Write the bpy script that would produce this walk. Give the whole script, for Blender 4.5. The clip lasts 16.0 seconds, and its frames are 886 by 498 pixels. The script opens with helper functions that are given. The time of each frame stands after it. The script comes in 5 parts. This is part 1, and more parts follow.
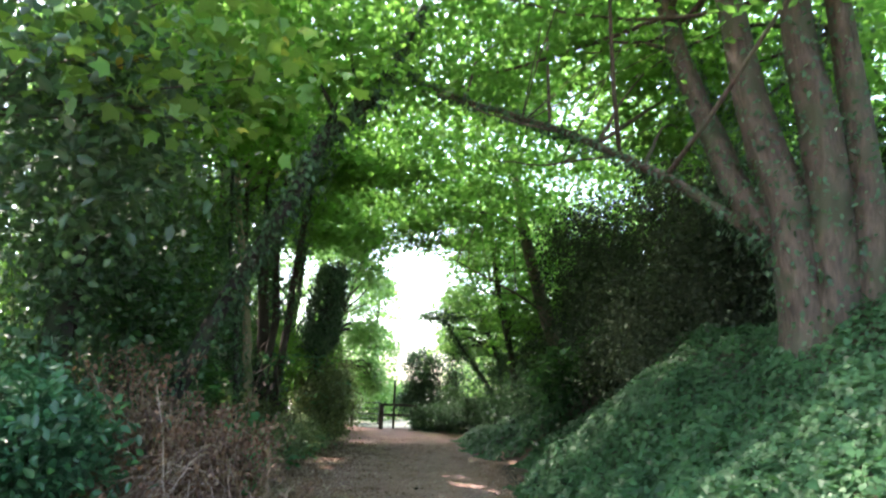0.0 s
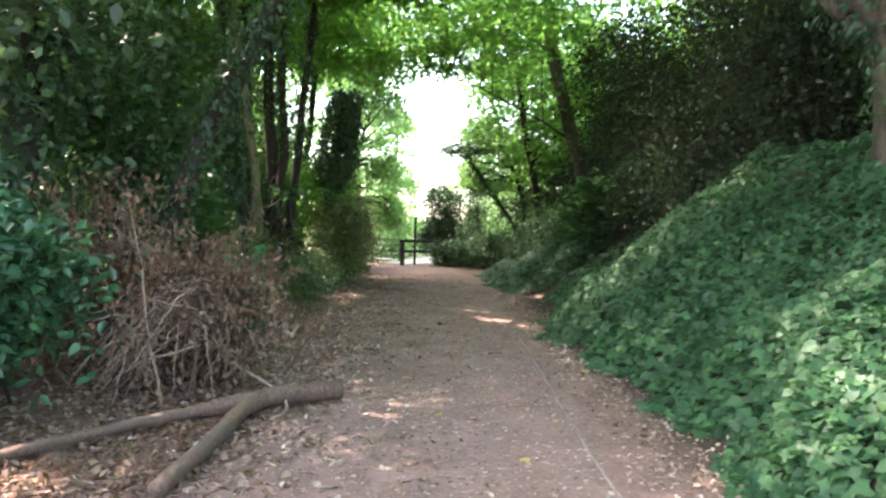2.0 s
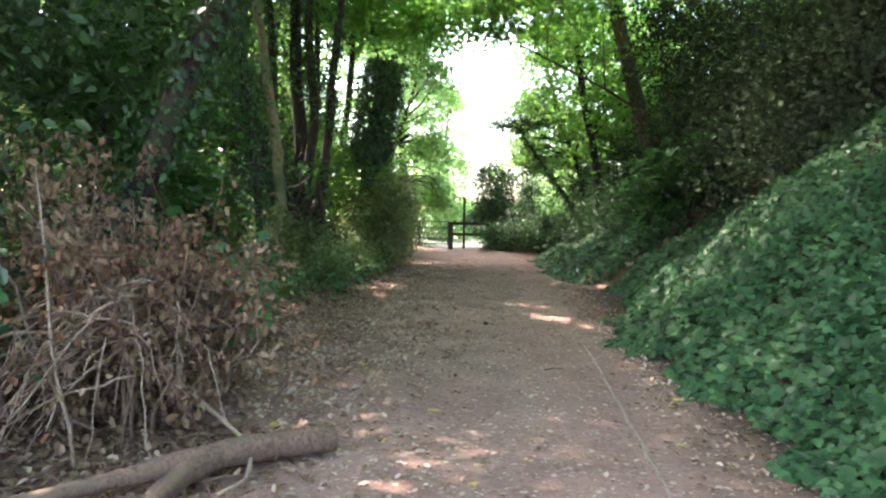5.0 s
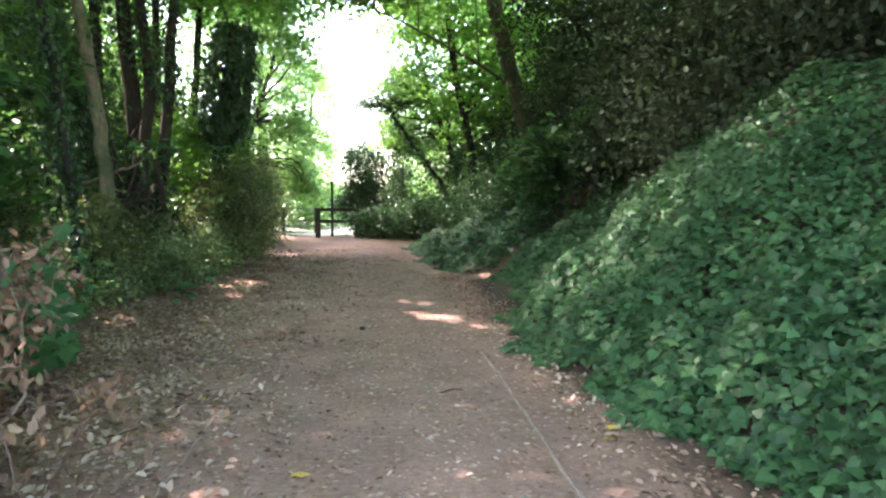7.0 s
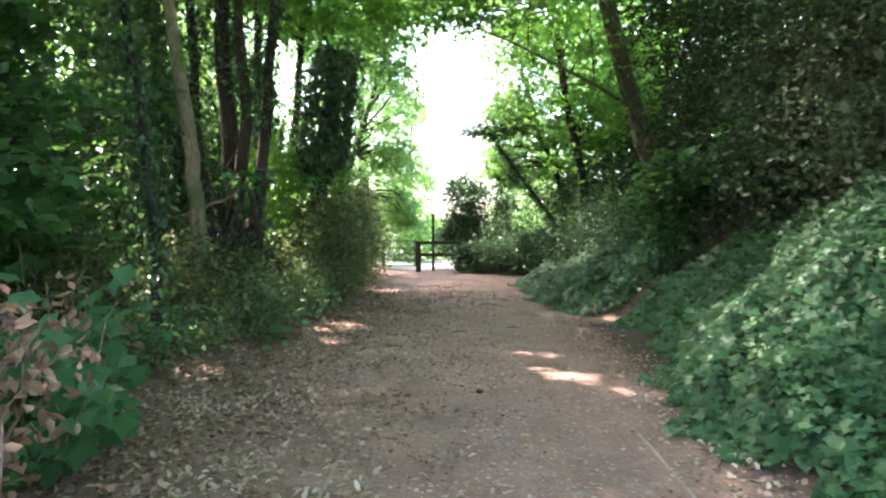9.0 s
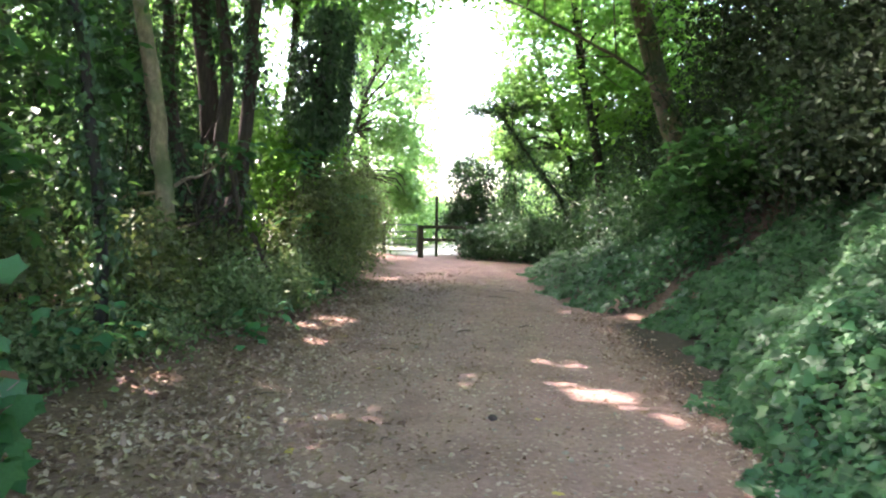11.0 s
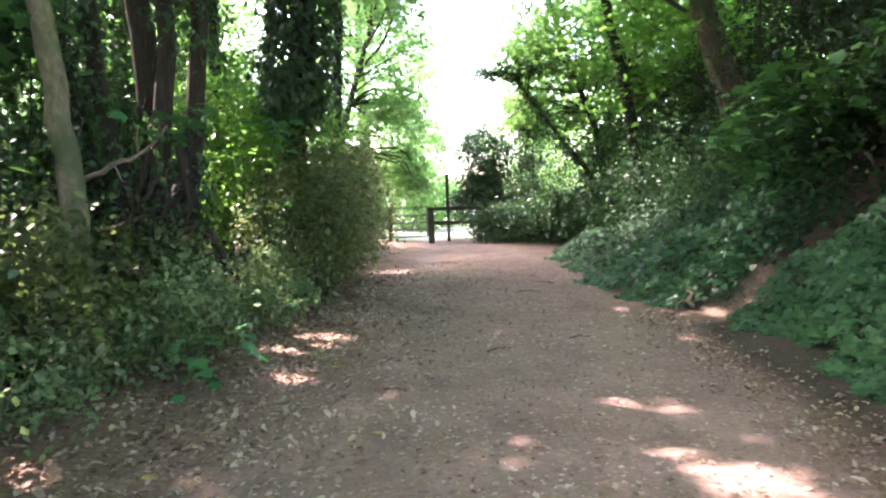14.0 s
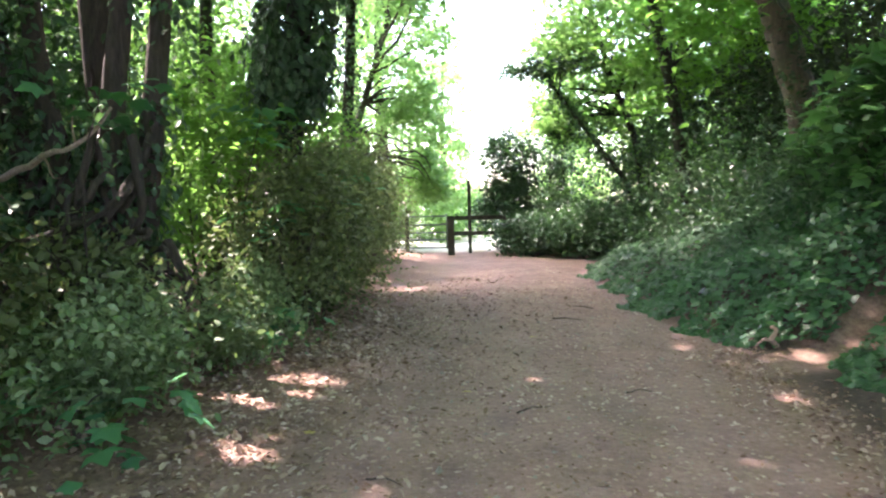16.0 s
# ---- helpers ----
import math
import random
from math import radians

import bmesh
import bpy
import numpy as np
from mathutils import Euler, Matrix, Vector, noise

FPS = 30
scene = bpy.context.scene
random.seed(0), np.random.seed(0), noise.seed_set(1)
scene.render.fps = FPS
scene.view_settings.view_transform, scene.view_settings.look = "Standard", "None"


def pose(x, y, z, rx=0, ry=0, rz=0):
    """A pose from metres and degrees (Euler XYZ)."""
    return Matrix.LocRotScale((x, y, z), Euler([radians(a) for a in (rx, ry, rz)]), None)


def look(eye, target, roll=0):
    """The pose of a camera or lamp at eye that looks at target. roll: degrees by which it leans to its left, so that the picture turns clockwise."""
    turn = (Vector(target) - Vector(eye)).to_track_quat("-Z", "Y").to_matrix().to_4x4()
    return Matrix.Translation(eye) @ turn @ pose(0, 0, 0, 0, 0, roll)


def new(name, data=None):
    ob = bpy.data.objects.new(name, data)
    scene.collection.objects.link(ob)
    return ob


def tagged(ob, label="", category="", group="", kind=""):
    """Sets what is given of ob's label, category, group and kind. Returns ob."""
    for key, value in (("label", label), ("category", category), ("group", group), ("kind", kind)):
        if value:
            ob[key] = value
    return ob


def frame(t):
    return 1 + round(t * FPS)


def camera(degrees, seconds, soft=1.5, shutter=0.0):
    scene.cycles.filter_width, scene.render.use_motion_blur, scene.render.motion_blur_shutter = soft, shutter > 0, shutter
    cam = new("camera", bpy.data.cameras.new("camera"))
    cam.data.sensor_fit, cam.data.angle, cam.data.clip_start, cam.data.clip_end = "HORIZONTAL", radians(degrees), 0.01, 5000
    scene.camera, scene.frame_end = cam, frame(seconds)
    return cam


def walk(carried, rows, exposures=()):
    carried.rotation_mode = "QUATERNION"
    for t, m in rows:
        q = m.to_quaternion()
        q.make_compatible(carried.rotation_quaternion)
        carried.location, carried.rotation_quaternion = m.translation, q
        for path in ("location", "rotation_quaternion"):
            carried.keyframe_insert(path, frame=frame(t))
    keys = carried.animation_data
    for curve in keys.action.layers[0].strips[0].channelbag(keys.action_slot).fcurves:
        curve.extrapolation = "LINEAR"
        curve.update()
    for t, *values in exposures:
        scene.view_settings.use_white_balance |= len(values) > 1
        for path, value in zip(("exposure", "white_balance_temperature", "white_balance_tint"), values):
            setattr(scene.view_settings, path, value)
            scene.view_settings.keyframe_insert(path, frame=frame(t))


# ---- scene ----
cam = camera(64.6, 16.0, soft=2.2, shutter=0.3)
PATH = [
    (0, (-0.039, 0.001, 1.709), (-0.006, 1.803, 2.076), 2.0),
    (0.5, (-0.106, 0.378, 1.636), (-0.105, 2.202, 1.876), 2.1),
    (1, (-0.173, 0.728, 1.615), (-0.137, 2.562, 1.758), 1.4),
    (1.5, (-0.109, 1.114, 1.582), (-0.035, 2.952, 1.637), 1.1),
    (2, (-0.075, 1.393, 1.567), (-0.080, 3.232, 1.518), 1.4),
    (2.5, (-0.099, 1.807, 1.546), (-0.164, 3.641, 1.423), 1.3),
    (3, (-0.110, 2.163, 1.551), (-0.132, 4.003, 1.501), 2.2),
    (3.5, (-0.051, 2.563, 1.565), (-0.114, 4.400, 1.502), 2.8),
    (3.7, (-0.042, 2.678, 1.570), (-0.139, 4.514, 1.501), 2.9),
    (5.8, (0.047, 4.048, 1.546), (-0.080, 5.880, 1.438), 0.2),
    (6, (0.033, 4.246, 1.553), (0.043, 6.084, 1.446), -0.1),
    (6.5, (-0.078, 4.561, 1.549), (0.132, 6.385, 1.420), 0.0),
    (7, (-0.067, 4.921, 1.533), (0.131, 6.745, 1.398), 0.1),
    (7.5, (-0.097, 5.278, 1.543), (0.020, 7.109, 1.407), -0.3),
    (8, (-0.203, 5.686, 1.550), (-0.137, 7.522, 1.443), -0.6),
    (8.5, (-0.261, 6.028, 1.547), (-0.244, 7.866, 1.492), -0.0),
    (9, (-0.274, 6.401, 1.555), (-0.328, 8.240, 1.503), -0.2),
    (9.2, (-0.263, 6.510, 1.569), (-0.353, 8.348, 1.516), 0.0),
    (11.3, (-0.390, 8.047, 1.558), (-0.449, 9.883, 1.448), 0.8),
    (11.5, (-0.430, 8.215, 1.571), (-0.508, 10.050, 1.450), -0.1),
    (12, (-0.432, 8.581, 1.545), (-0.526, 10.412, 1.397), -0.9),
    (12.5, (-0.354, 9.051, 1.581), (-0.495, 10.878, 1.414), -0.2),
    (13, (-0.417, 9.460, 1.545), (-0.593, 11.285, 1.381), -0.4),
    (13.5, (-0.500, 9.837, 1.549), (-0.639, 11.666, 1.401), -1.5),
    (14, (-0.502, 10.292, 1.516), (-0.594, 12.124, 1.372), -2.3),
    (14.5, (-0.537, 10.731, 1.491), (-0.734, 12.557, 1.373), -2.4),
    (15, (-0.599, 11.163, 1.489), (-0.791, 12.989, 1.376), -2.1),
    (15.5, (-0.575, 11.620, 1.431), (-0.652, 13.456, 1.313), -1.7),
    (16, (-0.546, 12.021, 1.484), (-0.695, 13.851, 1.365), -1.5),
]
walk(cam, [(t, look(eye, target, roll)) for t, eye, target, roll in PATH], exposures=[(0.0, 3.61, 6650, 16), (0.5, 3.71, 6850, 18), (1.0, 3.81, 6850, 20), (1.5, 3.91, 6900, 20), (3.5, 4.06, 6950, 19), (6.0, 4.11, 6900, 20), (9.0, 4.32, 6700, 21), (12.0, 4.47, 6600, 27), (16.0, 4.57, 6600, 27)])

# ---- world and sun ----
SUN_ELEV, SUN_TURN = 58.0, 60.0          # degrees above the horizon; degrees left of the way walked
TO_SUN = Vector((-math.sin(radians(SUN_TURN)) * math.cos(radians(SUN_ELEV)),
                 math.cos(radians(SUN_TURN)) * math.cos(radians(SUN_ELEV)), math.sin(radians(SUN_ELEV))))
world = bpy.data.worlds.new("world")
scene.world = world
world.use_nodes = True
wn = world.node_tree
sky = wn.nodes.new("ShaderNodeTexSky")
sky.sky_type = 'NISHITA'
sky.sun_disc = False
sky.sun_elevation = radians(SUN_ELEV)
sky.sun_rotation = radians(-SUN_TURN)
sky.air_density, sky.dust_density, sky.ozone_density = 1.0, 3.0, 1.0
wn.nodes["Background"].inputs["Strength"].default_value = 0.15
wn.links.new(sky.outputs["Color"], wn.nodes["Background"].inputs["Color"])
sun = new("sun", bpy.data.lights.new("sun", 'SUN'))
sun.data.energy, sun.data.angle, sun.data.color = 1.5, radians(0.8), (1.0, 0.94, 0.84)
sun.matrix_world = look((0, 0, 40), Vector((0, 0, 40)) - TO_SUN)

# spots on the path that the sun reaches through gaps in the crowns: x, y, radius
SPOTS = [(0.83, 13.85, 0.32), (0.3, 14.45, 0.1), (1.1, 14.5, 0.1), (0.6, 14.25, 0.15), (0.78, 15.05, 0.2), (0.5, 15.2, 0.16), (1.25, 13.15, 0.16), (-0.26, 14.5, 0.1), (0.83, 16.0, 0.11), (1.05, 13.5, 0.1),
         (-2.22, 16.25, 0.3), (-2.45, 17.2, 0.26), (-2.95, 15.7, 0.12), (-2.54, 18.0, 0.14), (-0.27, 17.77, 0.13), (1.54, 17.3, 0.15), (2.3, 18.6, 0.14),
         (-0.6, 7.1, 0.17), (-2.6, 5.5, 0.3), (-2.5, 10.6, 0.12)]


CHINK_VERGE, CHINK_WOOD = 0.55, 2.0      # lower: more sun comes through the crowns


def lets_sun_in(P):
    """True for the places that leave the sun's way to the spots free: ragged gaps, and small chinks over the verge's side."""
    keep = np.ones(len(P), bool)
    d = np.array(TO_SUN)
    luck = np.modf(np.abs(np.sin(P @ np.array((12.9898, 78.233, 37.719))) * 43758.5453))[0]
    for x, y, r in SPOTS:
        w = P - np.array((x, y, 0.0))
        off = w - np.outer(w @ d, d)
        dist = np.linalg.norm(off, axis=1)
        keep &= (dist > r * (0.75 + 0.75 * luck ** 1.5)) | (P[:, 2] < 0.6)
    gx, gy = P[:, 0] - P[:, 2] * d[0] / d[2], P[:, 1] - P[:, 2] * d[1] / d[2]
    chink = np.sin(2.3 * gx + 1.1 * gy) + np.sin(3.7 * gy - 1.9 * gx + 1.0) + 0.8 * np.sin(6.1 * gx + 4.7 * gy) + 0.6 * np.sin(9.3 * gy - 7.1 * gx)
    chink = (chink > np.where(gx < -5.2, CHINK_WOOD, CHINK_VERGE) + 0.3 * luck) & (gx < np.where(gy > 17, -1.9, np.where(gy > 13.5, -2.9, -4.2))) & (P[:, 2] > 2.6)
    return keep & ~chink


# ---- materials ----
def material(name):
    m = bpy.data.materials.new(name)
    m.use_nodes = True
    nt = m.node_tree
    return m, nt, nt.nodes["Principled BSDF"]


def ramp(nt, stops):
    r = nt.nodes.new("ShaderNodeValToRGB")
    els = r.color_ramp.elements
    while len(els) < len(stops):
        els.new(0.5)
    for e, (p, c) in zip(els, stops):
        e.position, e.color = p, (*c, 1)
    return r


def noise_tex(nt, scale, detail=5.0, rough=0.6, vec=None):
    n = nt.nodes.new("ShaderNodeTexNoise")
    n.inputs["Scale"].default_value, n.inputs["Detail"].default_value, n.inputs["Roughness"].default_value = scale, detail, rough
    if vec:
        nt.links.new(vec, n.inputs["Vector"])
    return n


def mixc(nt, fac, a, b, mode='MIX'):
    m = nt.nodes.new("ShaderNodeMix")
    m.data_type, m.blend_type = 'RGBA', mode
    for sock, v in ((m.inputs[0], fac), (m.inputs[6], a), (m.inputs[7], b)):
        if isinstance(v, bpy.types.NodeSocket):
            nt.links.new(v, sock)
        else:
            sock.default_value = v if sock == m.inputs[0] else (*v, 1)
    return m.outputs[2]


def leaf_mat(name, stops, translucent=0.35, rough=0.45, spec=0.5, thin=(0.25, 0.5, 0.05)):
    """Leaves: colour by leaf, a slow drift between clumps, gloss on top and light through the blade."""
    m, nt, b = material(name)
    geo = nt.nodes.new("ShaderNodeNewGeometry")
    tc = nt.nodes.new("ShaderNodeTexCoord")
    slow = noise_tex(nt, 0.9, 2.0, 0.5, tc.outputs["Object"])
    add = nt.nodes.new("ShaderNodeMath")
    add.operation = 'MULTIPLY_ADD'
    nt.links.new(slow.outputs["Fac"], add.inputs[0])
    add.inputs[1].default_value = 0.9
    sub = nt.nodes.new("ShaderNodeMath")
    sub.operation = 'MULTIPLY_ADD'
    nt.links.new(geo.outputs["Random Per Island"], sub.inputs[0])
    sub.inputs[1].default_value, sub.inputs[2].default_value = 0.6, -0.22
    nt.links.new(sub.outputs[0], add.inputs[2])
    r = ramp(nt, stops)
    nt.links.new(add.outputs[0], r.inputs["Fac"])
    fine = noise_tex(nt, 60.0, 3.0, 0.6, tc.outputs["Object"])
    col = mixc(nt, 0.35, r.outputs["Color"], fine.outputs["Fac"], 'OVERLAY')
    nt.links.new(col, b.inputs["Base Color"])
    b.inputs["Roughness"].default_value = rough
    b.inputs["Specular IOR Level"].default_value = spec
    tr = nt.nodes.new("ShaderNodeBsdfTranslucent")
    tcol = mixc(nt, 0.5, col, thin)
    nt.links.new(tcol, tr.inputs["Color"])
    mx = nt.nodes.new("ShaderNodeMixShader")
    mx.inputs[0].default_value = translucent
    nt.links.new(b.outputs[0], mx.inputs[1])
    nt.links.new(tr.outputs[0], mx.inputs[2])
    nt.links.new(mx.outputs[0], nt.nodes["Material Output"].inputs["Surface"])
    return m


def one_leaf_mat(name, stops, thin):
    """For leaves that are objects of their own: the colour goes by the object."""
    m = leaf_mat(name, stops, 0.25, 0.55, 0.22, thin)
    nt = m.node_tree
    info = nt.nodes.new("ShaderNodeObjectInfo")
    for l in [l for l in nt.links if l.from_node.type == 'NEW_GEOMETRY']:
        to = l.to_socket
        nt.links.remove(l)
        nt.links.new(info.outputs["Random"], to)
    return m


def bark_mat(name, dark, light, scale=6.0, stretch=0.25, moss=None, bump=0.6):
    m, nt, b = material(name)
    tc = nt.nodes.new("ShaderNodeTexCoord")
    mp = nt.nodes.new("ShaderNodeMapping")
    mp.inputs["Scale"].default_value = (1, 1, stretch)
    nt.links.new(tc.outputs["Object"], mp.inputs["Vector"])
    n1 = noise_tex(nt, scale * 4, 8.0, 0.7, mp.outputs["Vector"])
    n2 = noise_tex(nt, scale * 0.35, 3.0, 0.5, tc.outputs["Object"])
    r = ramp(nt, [(0.3, dark), (0.7, light)])
    nt.links.new(n1.outputs["Fac"], r.inputs["Fac"])
    col = mixc(nt, 0.5, r.outputs["Color"], n2.outputs["Fac"], 'OVERLAY')
    if moss:
        rm = ramp(nt, [(0.48, (0, 0, 0)), (0.62, (1, 1, 1))])
        nt.links.new(n2.outputs["Fac"], rm.inputs["Fac"])
        col = mixc(nt, rm.outputs["Color"], col, moss)
    nt.links.new(col, b.inputs["Base Color"])
    b.inputs["Roughness"].default_value = 0.9
    bp = nt.nodes.new("ShaderNodeBump")
    bp.inputs["Strength"].default_value, bp.inputs["Distance"].default_value = bump, 0.02
    nt.links.new(n1.outputs["Fac"], bp.inputs["Height"])
    nt.links.new(bp.outputs["Normal"], b.inputs["Normal"])
    return m


M_IVY = leaf_mat("ivy_leaf", [(0.0, (0.007, 0.026, 0.015)), (0.42, (0.026, 0.078, 0.033)), (0.75, (0.046, 0.12, 0.049)), (1.0, (0.085, 0.17, 0.064))], 0.25, 0.48, 0.26, (0.12, 0.34, 0.08))
M_IVY_ONE = one_leaf_mat("ivy_single_leaf", [(0.0, (0.02, 0.06, 0.034)), (0.42, (0.036, 0.11, 0.045)), (0.75, (0.058, 0.155, 0.058)), (1.0, (0.1, 0.2, 0.065))], (0.13, 0.35, 0.08))
M_IVY_DARK = leaf_mat("tree_ivy_leaf", [(0.0, (0.014, 0.03, 0.018)), (0.5, (0.036, 0.078, 0.042)), (0.85, (0.075, 0.145, 0.072)), (1.0, (0.13, 0.2, 0.1))], 0.25, 0.42, 0.4, (0.12, 0.3, 0.05))
M_HEDGE = leaf_mat("hedge_leaf", [(0.0, (0.034, 0.036, 0.02)), (0.45, (0.09, 0.105, 0.052)), (0.8, (0.15, 0.19, 0.08)), (1.0, (0.27, 0.25, 0.11))], 0.32, 0.5, 0.35, (0.22, 0.34, 0.07))
M_SHRUB = leaf_mat("evergreen_leaf", [(0.0, (0.02, 0.027, 0.018)), (0.5, (0.042, 0.058, 0.036)), (1.0, (0.075, 0.10, 0.06))], 0.12, 0.7, 0.1, (0.1, 0.18, 0.05))
M_CROWN = leaf_mat("crown_leaf", [(0.0, (0.04, 0.10, 0.022)), (0.5, (0.065, 0.16, 0.03)), (1.0, (0.12, 0.24, 0.04))], 0.58, 0.5, 0.3, (0.30, 0.62, 0.11))
# Darker copy of crown_leaf; the shade inside the wood is put into its colour.
M_MIDLEAF = leaf_mat("shaded_leaf", [(0.0, (0.025, 0.06, 0.022)), (0.5, (0.05, 0.115, 0.035)), (1.0, (0.1, 0.19, 0.05))], 0.4, 0.5, 0.3, (0.24, 0.5, 0.09))
M_BROAD = leaf_mat("broad_leaf", [(0.0, (0.03, 0.085, 0.035)), (0.5, (0.05, 0.135, 0.052)), (1.0, (0.085, 0.19, 0.065))], 0.35, 0.5, 0.3, (0.2, 0.46, 0.09))
# Lighter copy of crown_leaf: sunlight and haze of the far trees put into colour.
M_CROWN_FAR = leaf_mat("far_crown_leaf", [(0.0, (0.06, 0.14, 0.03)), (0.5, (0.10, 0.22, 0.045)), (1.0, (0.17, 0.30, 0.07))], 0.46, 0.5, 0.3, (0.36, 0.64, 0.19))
M_YELLOWING = leaf_mat("yellowing_leaf", [(0.0, (0.03, 0.085, 0.02)), (0.6, (0.07, 0.18, 0.03)), (0.8, (0.12, 0.26, 0.04)), (0.92, (0.4, 0.34, 0.05)), (1.0, (0.5, 0.32, 0.04))], 0.32, 0.45, 0.4, (0.34, 0.5, 0.06))
M_HERB = leaf_mat("herb_leaf", [(0.0, (0.06, 0.1, 0.05)), (0.5, (0.15, 0.21, 0.105)), (1.0, (0.32, 0.37, 0.22))], 0.3, 0.55, 0.3, (0.25, 0.45, 0.08))
M_LAUREL = leaf_mat("laurel_leaf", [(0.0, (0.018, 0.06, 0.03)), (0.5, (0.038, 0.12, 0.055)), (1.0, (0.08, 0.2, 0.095))], 0.2, 0.33, 0.55, (0.1, 0.36, 0.12))
M_SAPLING = leaf_mat("sapling_leaf", [(0.0, (0.03, 0.095, 0.042)), (0.5, (0.055, 0.155, 0.066)), (1.0, (0.1, 0.225, 0.085))], 0.35, 0.45, 0.4, (0.12, 0.45, 0.1))
M_DEAD = leaf_mat("withered_leaf", [(0.0, (0.07, 0.034, 0.022)), (0.5, (0.185, 0.112, 0.076)), (1.0, (0.37, 0.26, 0.19))], 0.2, 0.8, 0.2, (0.35, 0.2, 0.1))
M_LITTER = leaf_mat("litter_leaf", [(0.0, (0.08, 0.045, 0.035)), (0.4, (0.26, 0.165, 0.125)), (0.65, (0.41, 0.29, 0.235)), (1.0, (0.64, 0.52, 0.43))], 0.1, 0.8, 0.25, (0.3, 0.2, 0.1))
M_YELLOW = leaf_mat("yellow_leaf", [(0.0, (0.35, 0.24, 0.05)), (0.5, (0.5, 0.36, 0.08)), (1.0, (0.6, 0.48, 0.2))], 0.15, 0.6, 0.3, (0.5, 0.4, 0.1))
M_BARK = bark_mat("grey_brown_bark", (0.012, 0.009, 0.007), (0.085, 0.06, 0.047), 5, 0.22, (0.04, 0.055, 0.028), 1.0)
M_BARK_MID = bark_mat("tan_brown_bark", (0.05, 0.036, 0.027), (0.2, 0.148, 0.112), 5, 0.25, (0.06, 0.075, 0.04), 0.8)
M_BARK_BANK = bark_mat("ridged_brown_bark", (0.03, 0.021, 0.016), (0.15, 0.108, 0.082), 5, 0.2, (0.06, 0.06, 0.035), 1.0)
M_BARK_RED = bark_mat("reddish_bark", (0.02, 0.014, 0.011), (0.078, 0.056, 0.044), 7, 0.2, None, 1.0)
M_BARK_PALE = bark_mat("pale_smooth_bark", (0.12, 0.09, 0.058), (0.36, 0.28, 0.19), 5, 0.5, (0.10, 0.11, 0.055), 0.4)
M_BARK_DARK = bark_mat("dark_bark", (0.012, 0.011, 0.009), (0.05, 0.042, 0.034), 6, 0.25, (0.03, 0.045, 0.02))
M_TWIG = bark_mat("dead_twig_bark", (0.17, 0.115, 0.088), (0.47, 0.35, 0.275), 14, 0.5)
M_BARK_BRUSH = bark_mat("brushwood_bark", (0.075, 0.042, 0.032), (0.26, 0.165, 0.125), 14, 0.5)
M_LOG = bark_mat("log_bark", (0.06, 0.034, 0.026), (0.26, 0.16, 0.12), 10, 0.7, (0.13, 0.092, 0.07))
M_CUT = bark_mat("sawn_end_grain", (0.12, 0.075, 0.05), (0.2, 0.14, 0.1), 20, 1.0)
M_POST = bark_mat("weathered_timber", (0.02, 0.018, 0.014), (0.085, 0.075, 0.06), 9, 0.15, (0.03, 0.04, 0.02))
M_METAL, _nt, _b = material("galvanised_steel")
_b.inputs["Metallic"].default_value, _b.inputs["Roughness"].default_value = 0.6, 0.55
_n = noise_tex(_nt, 30, 4)
_r = ramp(_nt, [(0.3, (0.06, 0.075, 0.06)), (0.7, (0.16, 0.18, 0.15))])
_nt.links.new(_n.outputs["Fac"], _r.inputs["Fac"])
_nt.links.new(_r.outputs["Color"], _b.inputs["Base Color"])


